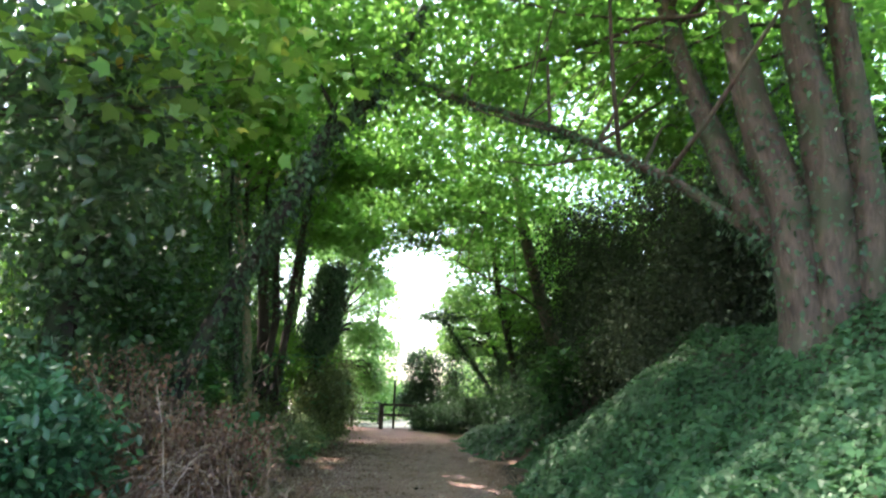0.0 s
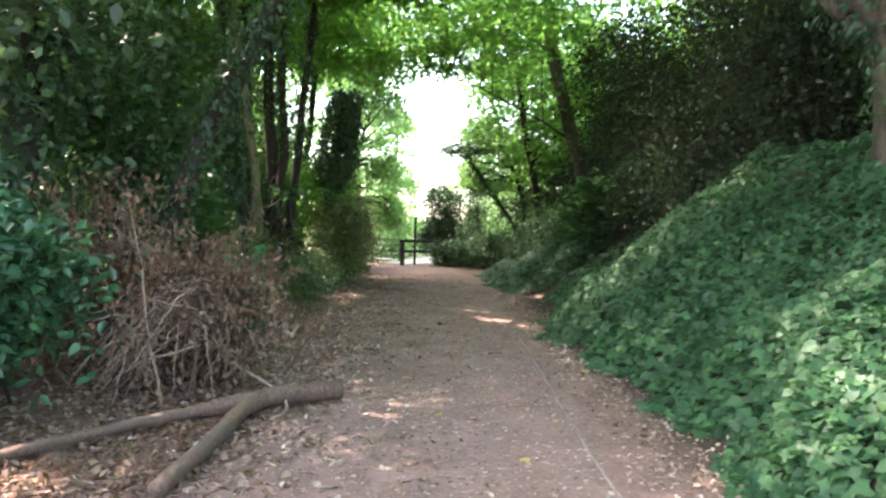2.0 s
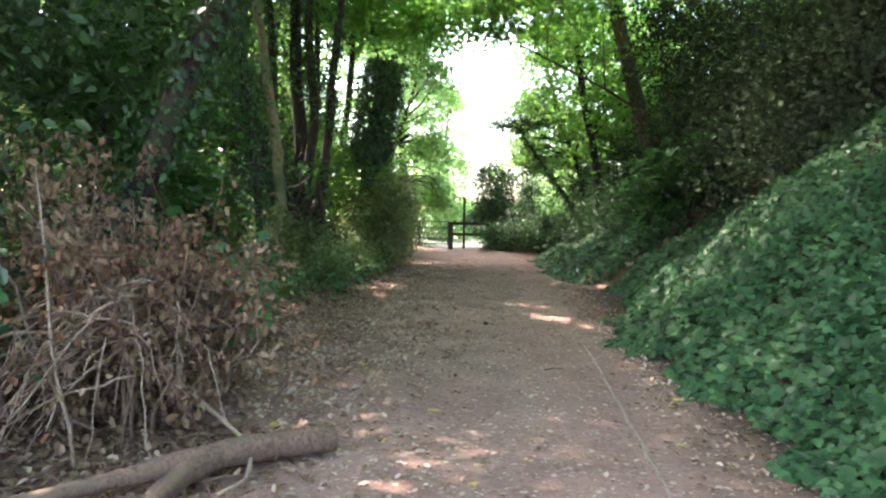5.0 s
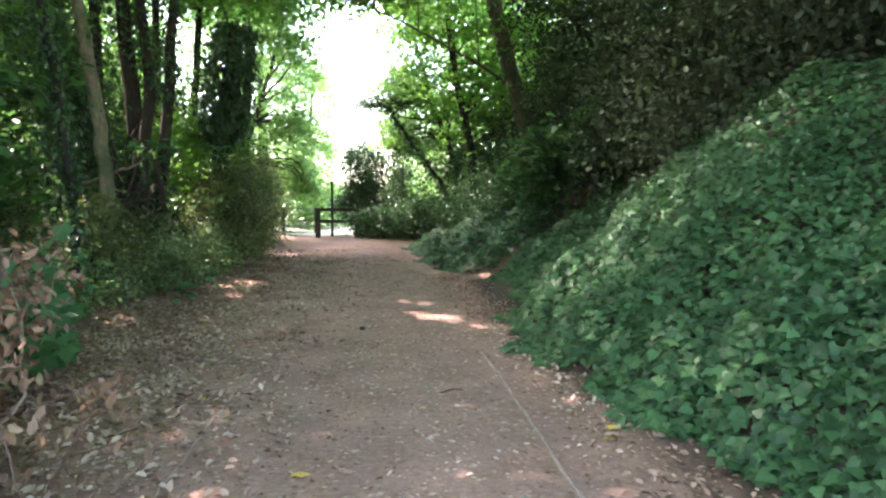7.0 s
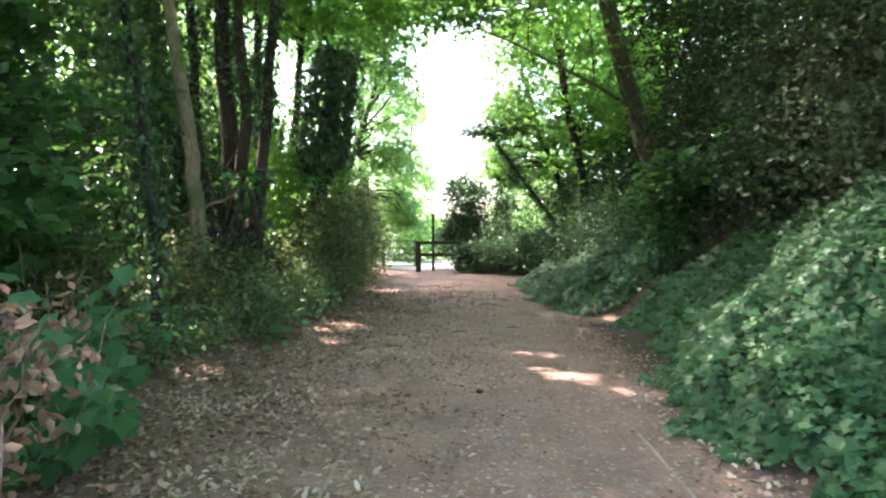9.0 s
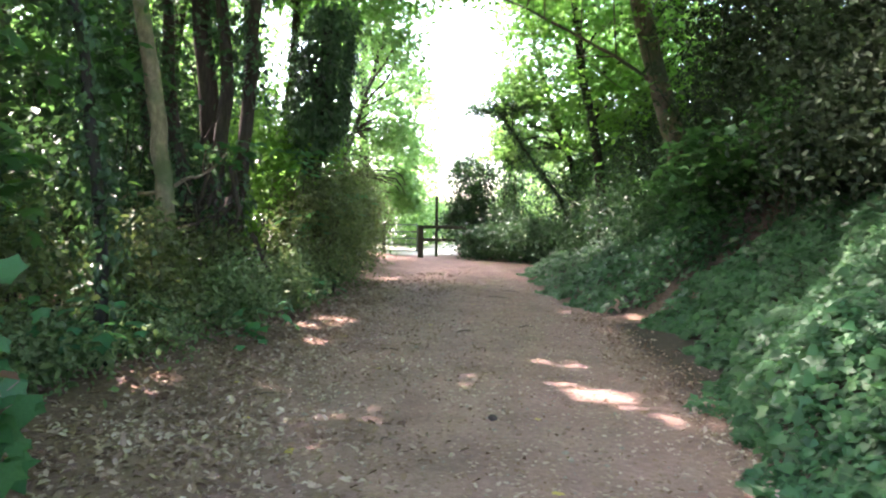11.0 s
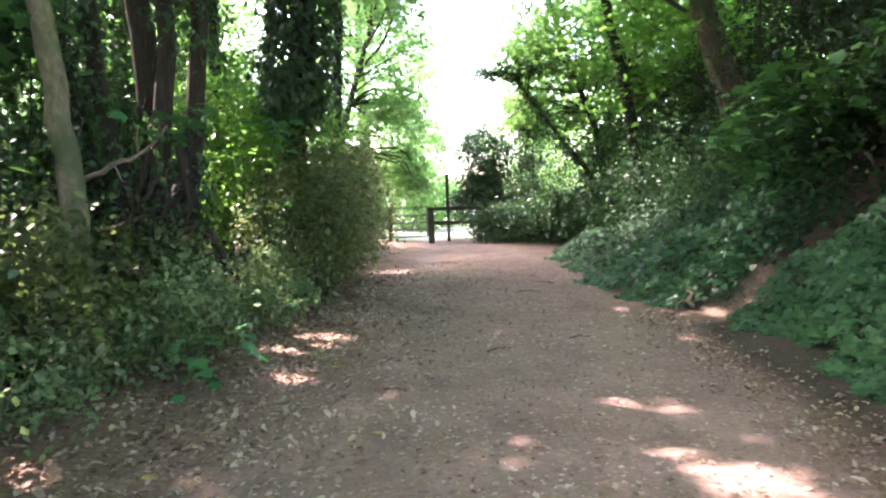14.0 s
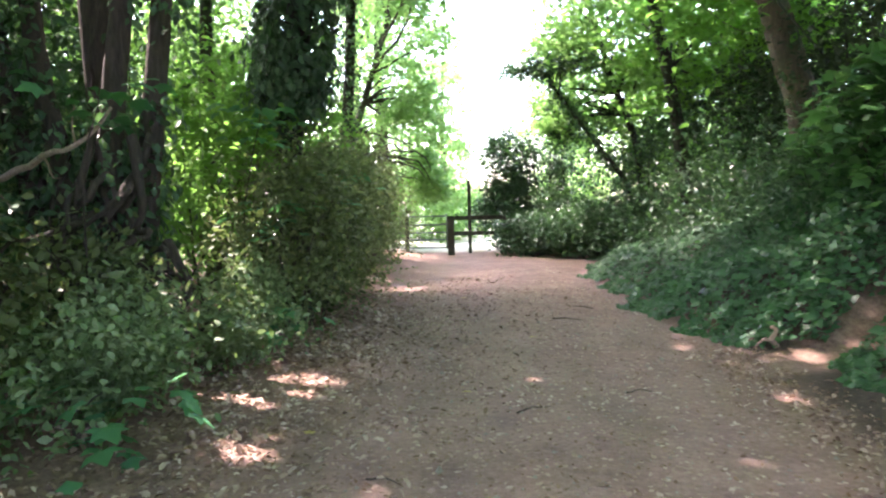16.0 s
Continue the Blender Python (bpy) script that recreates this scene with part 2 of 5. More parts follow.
def soil_mat():
    """Trodden grit path in the middle, dark soil and leaf mould at its sides, painted shade under the bank's ivy, green
    far away.
    """
    m, nt, b = material("woodland_soil")
    tc = nt.nodes.new("ShaderNodeTexCoord")
    sep = nt.nodes.new("ShaderNodeSeparateXYZ")
    nt.links.new(tc.outputs["Object"], sep.inputs[0])
    wob = noise_tex(nt, 0.8, 4.0, 0.6, tc.outputs["Object"])

    def maths(op, a, c, d=None):
        q = nt.nodes.new("ShaderNodeMath")
        q.operation = op
        for s, v in zip(q.inputs, (a, c, d)):
            if v is None:
                continue
            if isinstance(v, bpy.types.NodeSocket):
                nt.links.new(v, s)
            else:
                s.default_value = v
        return q.outputs[0]
    off = maths('ABSOLUTE', maths('ADD', sep.outputs["X"], 0.4), 0.0)
    off = maths('MULTIPLY_ADD', wob.outputs["Fac"], 1.2, off)
    mr = nt.nodes.new("ShaderNodeMapRange")
    nt.links.new(off, mr.inputs["Value"])
    mr.inputs["From Min"].default_value, mr.inputs["From Max"].default_value = 1.95, 3.0
    big = noise_tex(nt, 1.6, 6.0, 0.65, tc.outputs["Object"])
    mid = noise_tex(nt, 22.0, 8.0, 0.75, tc.outputs["Object"])
    grit = noise_tex(nt, 110.0, 4.0, 0.7, tc.outputs["Object"])
    path = ramp(nt, [(0.25, (0.165, 0.099, 0.084)), (0.52, (0.28, 0.174, 0.15)), (0.8, (0.4, 0.265, 0.236))])
    nt.links.new(mid.outputs["Fac"], path.inputs["Fac"])
    pcol = mixc(nt, 0.7, path.outputs["Color"], big.outputs["Fac"], 'OVERLAY')
    pcol = mixc(nt, 0.35, pcol, grit.outputs["Fac"], 'OVERLAY')
    mould = ramp(nt, [(0.3, (0.085, 0.05, 0.039)), (0.6, (0.235, 0.147, 0.116)), (0.8, (0.37, 0.245, 0.2))])
    nt.links.new(mid.outputs["Fac"], mould.inputs["Fac"])
    col = mixc(nt, mr.outputs["Result"], pcol, mould.outputs["Color"])
    far = nt.nodes.new("ShaderNodeMapRange")
    nt.links.new(sep.outputs["Y"], far.inputs["Value"])
    far.inputs["From Min"].default_value, far.inputs["From Max"].default_value = 33.2, 34.2
    grass = ramp(nt, [(0.3, (0.30, 0.28, 0.22)), (0.7, (0.42, 0.40, 0.32))])
    nt.links.new(mid.outputs["Fac"], grass.inputs["Fac"])
    col = mixc(nt, far.outputs["Result"], col, grass.outputs["Color"])
    # Shade in the ivy's gaps, put into the soil colour; the side track stays clear.
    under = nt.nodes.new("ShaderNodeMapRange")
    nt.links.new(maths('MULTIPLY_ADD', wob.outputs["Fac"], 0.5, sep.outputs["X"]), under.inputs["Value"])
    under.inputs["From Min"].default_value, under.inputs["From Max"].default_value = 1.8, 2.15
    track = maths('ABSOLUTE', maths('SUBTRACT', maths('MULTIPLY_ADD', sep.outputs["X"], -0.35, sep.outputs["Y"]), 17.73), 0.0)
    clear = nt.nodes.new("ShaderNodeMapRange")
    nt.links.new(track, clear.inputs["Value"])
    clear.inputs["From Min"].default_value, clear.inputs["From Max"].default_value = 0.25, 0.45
    ivy_shade = ramp(nt, [(0.3, (0.025, 0.017, 0.013)), (0.7, (0.09, 0.062, 0.048))])
    nt.links.new(mid.outputs["Fac"], ivy_shade.inputs["Fac"])
    col = mixc(nt, maths('MULTIPLY', under.outputs["Result"], clear.outputs["Result"]), col, ivy_shade.outputs["Color"])
    nt.links.new(col, b.inputs["Base Color"])
    b.inputs["Roughness"].default_value = 0.95
    b.inputs["Specular IOR Level"].default_value = 0.25
    hgt = maths('MULTIPLY_ADD', grit.outputs["Fac"], 0.4, mid.outputs["Fac"])
    bp = nt.nodes.new("ShaderNodeBump")
    bp.inputs["Strength"].default_value, bp.inputs["Distance"].default_value = 0.7, 0.02
    nt.links.new(hgt, bp.inputs["Height"])
    nt.links.new(bp.outputs["Normal"], b.inputs["Normal"])
    return m


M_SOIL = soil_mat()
M_EDGE = bark_mat("old_edging_board", (0.2, 0.14, 0.12), (0.4, 0.3, 0.26), 9, 1.0)


# ---- mesh helpers ----
RNG = np.random.default_rng(7)


def mesh_from(name, V, F, mat, smooth=False):
    """One mesh from an (n, 3) array and an (m, k) array of faces, all with k corners, or a list of such arrays."""
    Fs = F if isinstance(F, list) else [F]
    me = bpy.data.meshes.new(name)
    me.vertices.add(len(V))
    me.vertices.foreach_set("co", np.ascontiguousarray(V, np.float32).ravel())
    loops = np.concatenate([f.ravel() for f in Fs]).astype(np.int32)
    sizes = np.concatenate([np.full(len(f), f.shape[1]) for f in Fs])
    me.loops.add(len(loops))
    me.loops.foreach_set("vertex_index", loops)
    me.polygons.add(len(sizes))
    me.polygons.foreach_set("loop_start", np.concatenate([[0], np.cumsum(sizes)[:-1]]).astype(np.int32))
    if smooth:
        me.polygons.foreach_set("use_smooth", np.ones(len(sizes), bool))
    me.update(calc_edges=True)
    me.validate()
    me.materials.append(mat)
    return me


def thing(name, label, category, group="", kind="", at=(0, 0, 0)):
    ob = new(name)
    ob.location = at
    ob.empty_display_size = 0.1
    return tagged(ob, label, category, group, kind)


def part_mesh(name, me, parent, label=""):
    ob = new(name, me)
    ob.parent = parent
    if parent is not None:
        ob.matrix_parent_inverse = Matrix.Translation(parent.matrix_basis.translation).inverted()
        up = parent.parent
        if up is not None:
            ob.matrix_parent_inverse = Matrix.Identity(4)
    return tagged(ob, label)


def part(name, bm, mat, parent, label=""):
    me = bpy.data.meshes.new(name)
    bm.to_mesh(me)
    bm.free()
    me.materials.append(mat)
    return part_mesh(name, me, parent, label)


# leaf outlines: across, along, lift; the blade is a fan from the first corner
OVAL = np.array([(0, 0, 0), (0.3, 0.38, 0.06), (0.2, 0.78, 0.03), (0, 1.05, -0.1), (-0.2, 0.78, 0.03), (-0.3, 0.38, 0.06)], float)
KITE = np.array([(0, 0, 0), (0.3, 0.45, 0.08), (0, 1.0, -0.08), (-0.3, 0.45, 0.08)], float)
IVY = np.array([(0, 0.02, 0), (0.34, -0.1, 0.0), (0.5, 0.22, 0.04), (0.34, 0.5, 0.05), (0.0, 1.0, -0.1), (-0.34, 0.5, 0.05), (-0.5, 0.22, 0.04), (-0.34, -0.1, 0.0)], float)
FLAKE = np.array([(0, 0, 0), (0.35, 0.4, 0.02), (0.05, 1.0, 0.03), (-0.4, 0.5, 0.02)], float)
HEART = np.array([(0, 0.05, 0), (0.42, -0.08, 0.02), (0.44, 0.36, 0.05), (0, 1.0, -0.1), (-0.44, 0.36, 0.05), (-0.42, -0.08, 0.02)], float)
PALM = np.array([(0, 0, 0), (0.36, -0.02, -0.03), (0.42, 0.24, 0.03), (0.62, 0.5, -0.06), (0.3, 0.56, 0.04), (0.0, 1.02, -0.1),
                 (-0.3, 0.56, 0.04), (-0.62, 0.5, -0.06), (-0.42, 0.24, 0.03), (-0.36, -0.02, -0.03)], float)
CURL = np.array([(0, 0, 0), (0.26, 0.3, 0.16), (0.2, 0.75, 0.22), (0, 1.0, 0.02), (-0.2, 0.7, 0.2), (-0.26, 0.35, 0.14)], float)


def unit(a):
    return a / np.maximum(np.linalg.norm(a, axis=1, keepdims=True), 1e-9)


def blades(P, N, U, size, shape):
    """Vertices and faces of leaves at P with normals N, tips towards U, one size each."""
    n = unit(N)
    u = unit(U - n * np.sum(U * n, 1, keepdims=True))
    v = np.cross(u, n)
    k = len(shape)
    s = np.asarray(size)[:, None, None]
    V = P[:, None, :] + s * (shape[None, :, 0:1] * v[:, None] + shape[None, :, 1:2] * u[:, None] + shape[None, :, 2:3] * n[:, None])
    fan = np.array([(0, i, i + 1) for i in range(1, k - 1)])
    F = (np.arange(len(P)) * k)[:, None, None] + fan[None]
    return V.reshape(-1, 3), F.reshape(-1, 3)


def join(pieces):
    Vs, Fs, base = [], {}, 0
    for V, F in pieces:
        for f in (F if isinstance(F, list) else [F]):
            Fs.setdefault(f.shape[1], []).append(f + base)
        Vs.append(V)
        base += len(V)
    return np.concatenate(Vs), [np.concatenate(f) for f in Fs.values()]


def tube(pts, radii, sides=8, rough=0.0, cap=True, flute=0.0):
    """A tapering, slightly uneven limb along pts."""
    pts = np.array(pts, float)
    radii = np.broadcast_to(np.asarray(radii, float), (len(pts),))
    d = np.gradient(pts, axis=0)
    d = unit(d)
    ref = np.array((1.0, 0.2, 0.1)) if abs(d[0, 0]) < 0.8 else np.array((0.1, 0.2, 1.0))
    a = unit(np.cross(d, ref[None]))
    b = np.cross(d, a)
    th = np.linspace(0, 2 * np.pi, sides, endpoint=False)
    rr = radii[:, None] * (1 + rough * RNG.normal(0, 1, (len(pts), sides)) + flute * np.sin(3 * th + 0.7)[None])
    V = pts[:, None] + rr[..., None] * (np.cos(th)[None, :, None] * a[:, None] + np.sin(th)[None, :, None] * b[:, None])
    i, j = np.meshgrid(np.arange(len(pts) - 1), np.arange(sides), indexing='ij')
    j2 = (j + 1) % sides
    F = np.stack([i * sides + j, i * sides + j2, (i + 1) * sides + j2, (i + 1) * sides + j], -1).reshape(-1, 4)
    Fs = [F]
    if cap:
        Fs.append(np.arange(sides)[::-1][None])
        Fs.append((np.arange(sides) + (len(pts) - 1) * sides)[None])
        return V.reshape(-1, 3), [F, np.concatenate(Fs[1:])]
    return V.reshape(-1, 3), Fs


def bend(pts, n, wobble=0.0):
    """A smooth line of n places through a few (Catmull-Rom), with a little wander."""
    p = np.array(pts, float)
    q = np.concatenate([2 * p[:1] - p[1:2], p, 2 * p[-1:] - p[-2:-1]])
    out = []
    for t in np.linspace(0, len(p) - 1 - 1e-6, n):
        i = int(t)
        f = t - i
        a, b, c, d = q[i:i + 4]
        out.append(0.5 * (2 * b + (c - a) * f + (2 * a - 5 * b + 4 * c - d) * f * f + (3 * b - a - 3 * c + d) * f ** 3))
    out = np.array(out)
    if wobble:
        w = RNG.normal(0, wobble, out.shape)
        w[0] = 0
        out += w
    return out


def spray(centre, radius, n, plate=0.22, clumps=34, spread=0.42):
    """Leaf places in an uneven crown: clumps in an ellipsoid's outer part, each a flat, drooping spray."""
    c = np.array(centre, float)
    r = np.array(radius, float)
    k = unit(RNG.normal(0, 1, (clumps, 3))) * RNG.uniform(0.3, 1.0, (clumps, 1)) ** 0.6
    cc = c + k * r
    who = RNG.integers(0, clumps, n)
    w = RNG.uniform(0.6, 1.35, clumps)[who][:, None]
    off = RNG.normal(0, 1, (n, 3)) * np.array((spread, spread, spread * plate)) * w * (np.mean(r) ** 0.5)
    off[:, 2] -= 0.25 * np.sum(off[:, :2] ** 2, axis=1) / (spread * 2)
    return cc[who] + off, cc


def crown_mesh(name, places, size, shape, mat, tilt=0.55, gaps=True, room=None, droop=0.3):
    P = places
    if gaps:
        P = P[lets_sun_in(P)]
    if room is not None:
        P = P[room(P)]
    n = len(P)
    N = np.array((0, 0, 1.0)) + RNG.normal(0, tilt, (n, 3))
    U = RNG.normal(0, 1, (n, 3))
    U[:, 2] -= droop
    return mesh_from(name, *blades(P, N, U, size * RNG.uniform(0.55, 1.25, n), shape), mat)


def sky_lane(P):
    """Free of leaves: the open lane over the path, where the sky shows beyond the arch, and the walker's own way."""
    x, y, z = P.T
    edge = 0.2 * np.sin(z * 2.1 + y) + 0.14 * np.sin(z * 5.3 - 2 * y) + 0.16 * np.sin(z * 11.0 + 3.1 * y)
    mid = -0.72 - 0.75 * np.clip((4.6 - z) / 2.0, 0, 1) + 0.3 * np.clip((z - 4.8) / 1.5, 0, 1) + 0.1 * np.sin(z)
    wide = 0.42 + 0.4 * np.clip((z - 2.6) / 1.8, 0, 1)
    lane = (np.abs(x - mid) < wide + edge) & (z < 6.1 + edge) & (y > 19)
    low = (np.abs(x + 0.4) < 1.6) & (z < 3.0) & (y < 32.0)
    tall = (y > 26.5) & (np.abs(x - mid + 0.12) < wide + 0.02 * (y - 27) + edge) & ((z < 8.4) | (y > 36))
    return ~(lane | low | tall)


# ---- the ground: one sheet, level under the path, a bank on its one side ----
def sm(a, b, v):
    t = np.clip((v - a) / (b - a), 0, 1)
    return t * t * (3 - 2 * t)


def bank_toe(y):
    """Where the bank's foot runs beside the path."""
    return 1.68 + 0.34 * (1 - sm(6.5, 12.5, y)) + 0.1 * np.sin(y * 0.9) + 0.3 * sm(12, 18, y) + 0.48 * sm(12.2, 16.2, y) * (1 - sm(18.5, 19.3, y)) - 0.65 * sm(19, 21.5, y) + 0.6 * sm(25, 31, y)


def ground_z(x, y):
    """Height of the ground: flat path, verge, and the bank that sinks towards the gate, cut by a small side track."""
    x, y = np.asarray(x, float), np.asarray(y, float)
    toe = bank_toe(y)
    crest = 2.75 - 0.55 * sm(14, 19, y) - 1.0 * sm(19, 26, y) - 0.9 * sm(26, 34, y)
    run = np.clip((x - toe) / 3.3, 0, 1)
    bank = crest * (0.75 * run + 0.25 * sm(0, 1, run)) * (y < 60)
    bank = bank + 0.06 * np.sin(x * 2.3 + y * 1.1) * np.clip(run * 3, 0, 1)
    cut = np.exp(-((y - 18.5 - 0.35 * (x - 2.2)) / 0.42) ** 2) * sm(1.6, 2.2, x) * (1 - sm(4.0, 5.5, x))
    bank = bank * (1 - 0.7 * cut)
    verge = np.where(x < 0, 0.15 * sm(2.4, 4.5, -x), 0.0)
    camber = -0.012 * np.clip(np.abs(x + 0.1), 0, 1.4) ** 2
    lumps = 0.012 * np.sin(3.1 * x + 1.7 * y) * np.sin(1.3 * y - 2.2 * x)
    return bank + verge + camber + lumps


def ground():
    xs = np.concatenate([[-400, -150, -60, -30, -18, -12], np.arange(-9, -3, 0.4), np.arange(-3, 6.2, 0.12), np.arange(6.5, 12, 0.6), [16, 25, 50, 150, 400]])
    ys = np.concatenate([[-300, -100, -40, -20, -12, -8, -5], np.arange(-3, 26, 0.14), np.arange(26, 40, 0.4), [42, 46, 52, 60, 80, 120, 200, 500]])
    X, Y = np.meshgrid(xs, ys, indexing='ij')
    Z = ground_z(X, Y)
    V = np.stack([X, Y, Z], -1).reshape(-1, 3)
    w = len(ys)
    i, j = np.meshgrid(np.arange(len(xs) - 1), np.arange(w - 1), indexing='ij')
    F = np.stack([i * w + j, (i + 1) * w + j, (i + 1) * w + j + 1, i * w + j + 1], -1).reshape(-1, 4)
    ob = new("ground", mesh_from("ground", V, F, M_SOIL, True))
    tagged(ob, "trodden grey-brown earth path with leaf mould at its sides and a bank", "ground", kind="structure")
    return ob


GROUND = ground()


def path_edging(x, y0, y1, name_label):
    ys = np.arange(y0, y1, 0.25)
    xx = x + 0.03 * np.sin(ys * 0.7) + RNG.normal(0, 0.006, len(ys))
    z = ground_z(xx, ys)
    V, F = [], []
    prof = [(-0.011, -0.05), (-0.011, 0.010), (-0.004, 0.014), (0.011, 0.012), (0.011, -0.05)]
    for a, yv, zz in zip(xx, ys, z):
        V += [(a + px, yv, zz + pz) for px, pz in prof]
    k = len(prof)
    for i in range(len(ys) - 1):
        F += [(i * k + j, i * k + j + 1, (i + 1) * k + j + 1, (i + 1) * k + j) for j in range(k - 1)]
    ob = new("path_edging", mesh_from("path_edging", np.array(V), np.array(F), M_EDGE))
    tagged(ob, name_label, "path edging", kind="structure")


path_edging(1.04, -4.0, 11.8, "worn timber edging board sunk flush in the path")
path_edging(-1.15, 7.6, 11.4, "worn timber edging board half buried in leaf mould")


# ---- fallen leaves and grit ----
def scatter(n, x0, x1, y0, y1):
    return RNG.uniform(x0, x1, n), RNG.uniform(y0, y1, n)


def litter():
    pieces = []
    for n, mu, sd, y0, y1, s in ((5200, -2.5, 0.6, 2, 24, 0.075), (2600, -1.4, 0.5, 2, 26, 0.06), (3400, 1.6, 0.2, 3, 19, 0.055), (3200, -2.2, 0.5, 12, 22, 0.055), (2400, -3.4, 0.6, 2, 22, 0.08), (4600, -2.1, 0.75, 4, 13, 0.07)):
        x = RNG.normal(mu, sd, n)
        y = RNG.uniform(y0, y1, n)
        P = np.stack([x, y, ground_z(x, y) + 0.008 + RNG.uniform(0, 0.012, n)], 1)
        N = np.array((0, 0, 1.0)) + RNG.normal(0, 0.35, (n, 3))
        U = RNG.normal(0, 1, (n, 3))
        pieces.append(blades(P, N, U, s * RNG.uniform(0.4, 1.2, n), CURL))
    for n, s in ((11000, 0.038), (8000, 0.024)):
        x, y = RNG.normal(0.0, 1.0, n), RNG.uniform(4, 28, n)
        P = np.stack([x, y, ground_z(x, y) + 0.006], 1)
        pieces.append(blades(P, np.array((0, 0, 1.0)) + RNG.normal(0, 0.12, (n, 3)), RNG.normal(0, 1, (n, 3)), s * RNG.uniform(0.5, 1.5, n), FLAKE))
    ob = new("leaf_litter", mesh_from("leaf_litter", *join(pieces), M_LITTER))
    tagged(ob, "dry brown fallen leaves strewn along the path's sides", "leaf litter", kind="stuff")
    n = 8000
    x, y = RNG.normal(-0.2, 1.15, n), RNG.uniform(4, 24, n)
    P = np.stack([x, y, ground_z(x, y) + 0.007], 1)
    crumbs = blades(P, np.array((0, 0, 1.0)) + RNG.normal(0, 0.3, (n, 3)), RNG.normal(0, 1, (n, 3)), 0.026 * RNG.uniform(0.4, 1.6, n), CURL)
    ob = new("leaf_crumbs", mesh_from("leaf_crumbs", *crumbs, M_DEAD))
    tagged(ob, "dark crumbs of dead leaf trodden into the path", "leaf litter", kind="stuff")
    n = 3600
    x, y = scatter(n, -1.7, 1.5, 4, 24)
    P = np.stack([x, y, ground_z(x, y)], 1)
    oct_v = np.array([(1, 0, 0), (0, 1, 0), (-1, 0, 0), (0, -1, 0), (0, 0, 0.7)], float)
    oct_f = np.array([(0, 1, 4), (1, 2, 4), (2, 3, 4), (3, 0, 4)])
    s = RNG.gamma(2.2, 0.0036, n)[:, None, None]
    V = (P[:, None] + s * oct_v[None] * RNG.uniform(0.6, 1.4, (n, 5, 3))).reshape(-1, 3)
    F = ((np.arange(n) * 5)[:, None, None] + oct_f[None]).reshape(-1, 3)
    ob = new("grit", mesh_from("grit", V, F, M_GRIT))
    tagged(ob, "pale grit and small stones trodden into the path", "grit", kind="stuff")


M_GRIT = bark_mat("grit_stone", (0.12, 0.10, 0.085), (0.36, 0.32, 0.28), 30, 1.0)
litter()


def fallen_leaf(x, y, s, turn):
    V, F = blades(np.zeros((1, 3)), np.array([(0.1, 0.05, 1.0)]), np.array([(0.0, 1.0, 0.0)]), np.array([s]), PALM)
    ob = new("fallen_leaf", mesh_from("fallen_leaf", V, F, M_YELLOW))
    ob.matrix_basis = pose(x, y, float(ground_z(x, y)) + 0.014, RNG.uniform(-8, 8), RNG.uniform(-8, 8), turn)
    return tagged(ob, "yellow fallen leaf lying flat on the path", "fallen leaf", "yellow leaves on the path")


for lx, ly, ls in ((-0.41, 8.72, 0.11), (0.17, 11.58, 0.07), (-1.15, 14.67, 0.09), (-0.79, 17.46, 0.08), (-1.16, 23.0, 0.09), (1.56, 9.34, 0.09), (1.45, 9.15, 0.07),
                   (-1.9, 9.6, 0.08), (-1.6, 8.3, 0.07), (-1.3, 10.4, 0.07), (0.35, 9.9, 0.06), (-0.7, 8.0, 0.06), (-1.55, 10.9, 0.09), (1.3, 8.2, 0.06), (-1.5, 12.3, 0.08),
                   (-0.6, 6.6, 0.07), (0.5, 6.2, 0.08), (-0.1, 7.3, 0.06), (0.9, 7.2, 0.06), (-2.0, 13.0, 0.07), (-2.4, 14.0, 0.08), (-1.8, 16.5, 0.09), (0.2, 13.0, 0.05), (-0.2, 19.6, 0.08)):
    fallen_leaf(lx, ly, ls, RNG.uniform(0, 360))


# ---- trees ----
def trunk_ivy(line, radii, n, size, mat, reach=0.12, shape=OVAL):
    """Ivy leaves round a stem, tips down."""
    line = np.array(line)
    t = RNG.uniform(0, len(line) - 1.001, n)
    i = t.astype(int)
    f = (t - i)[:, None]
    P = line[i] * (1 - f) + line[i + 1] * f
    r = np.interp(t, np.arange(len(line)), np.broadcast_to(radii, (len(line),)))
    a = RNG.uniform(0, 2 * np.pi, n)
    out = np.stack([np.cos(a), np.sin(a), RNG.normal(0, 0.25, n)], 1)
    P = P + out * (r + np.abs(RNG.normal(0, 1, n)) * reach)[:, None]
    free = lets_sun_in(P)
    P, out, n = P[free], out[free], int(free.sum())
    N = out + RNG.normal(0, 0.45, (n, 3)) + np.array((0, 0, 0.35))
    U = RNG.normal(0, 0.6, (n, 3)) + np.array((0, 0, -1.0))
    return blades(P, N, U, size * RNG.uniform(0.5, 1.3, n), shape)


def limb_to(start, end, r0, r1, n=7):
    s, e = np.array(start, float), np.array(end, float)
    mid = (s + e) / 2 + RNG.normal(0, 0.08, 3) * np.linalg.norm(e - s) + np.array((0, 0, 0.08 * np.linalg.norm(e - s)))
    return tube(bend([s, mid, e], n, 0.015), np.linspace(r0, r1, n), 5, 0.05)


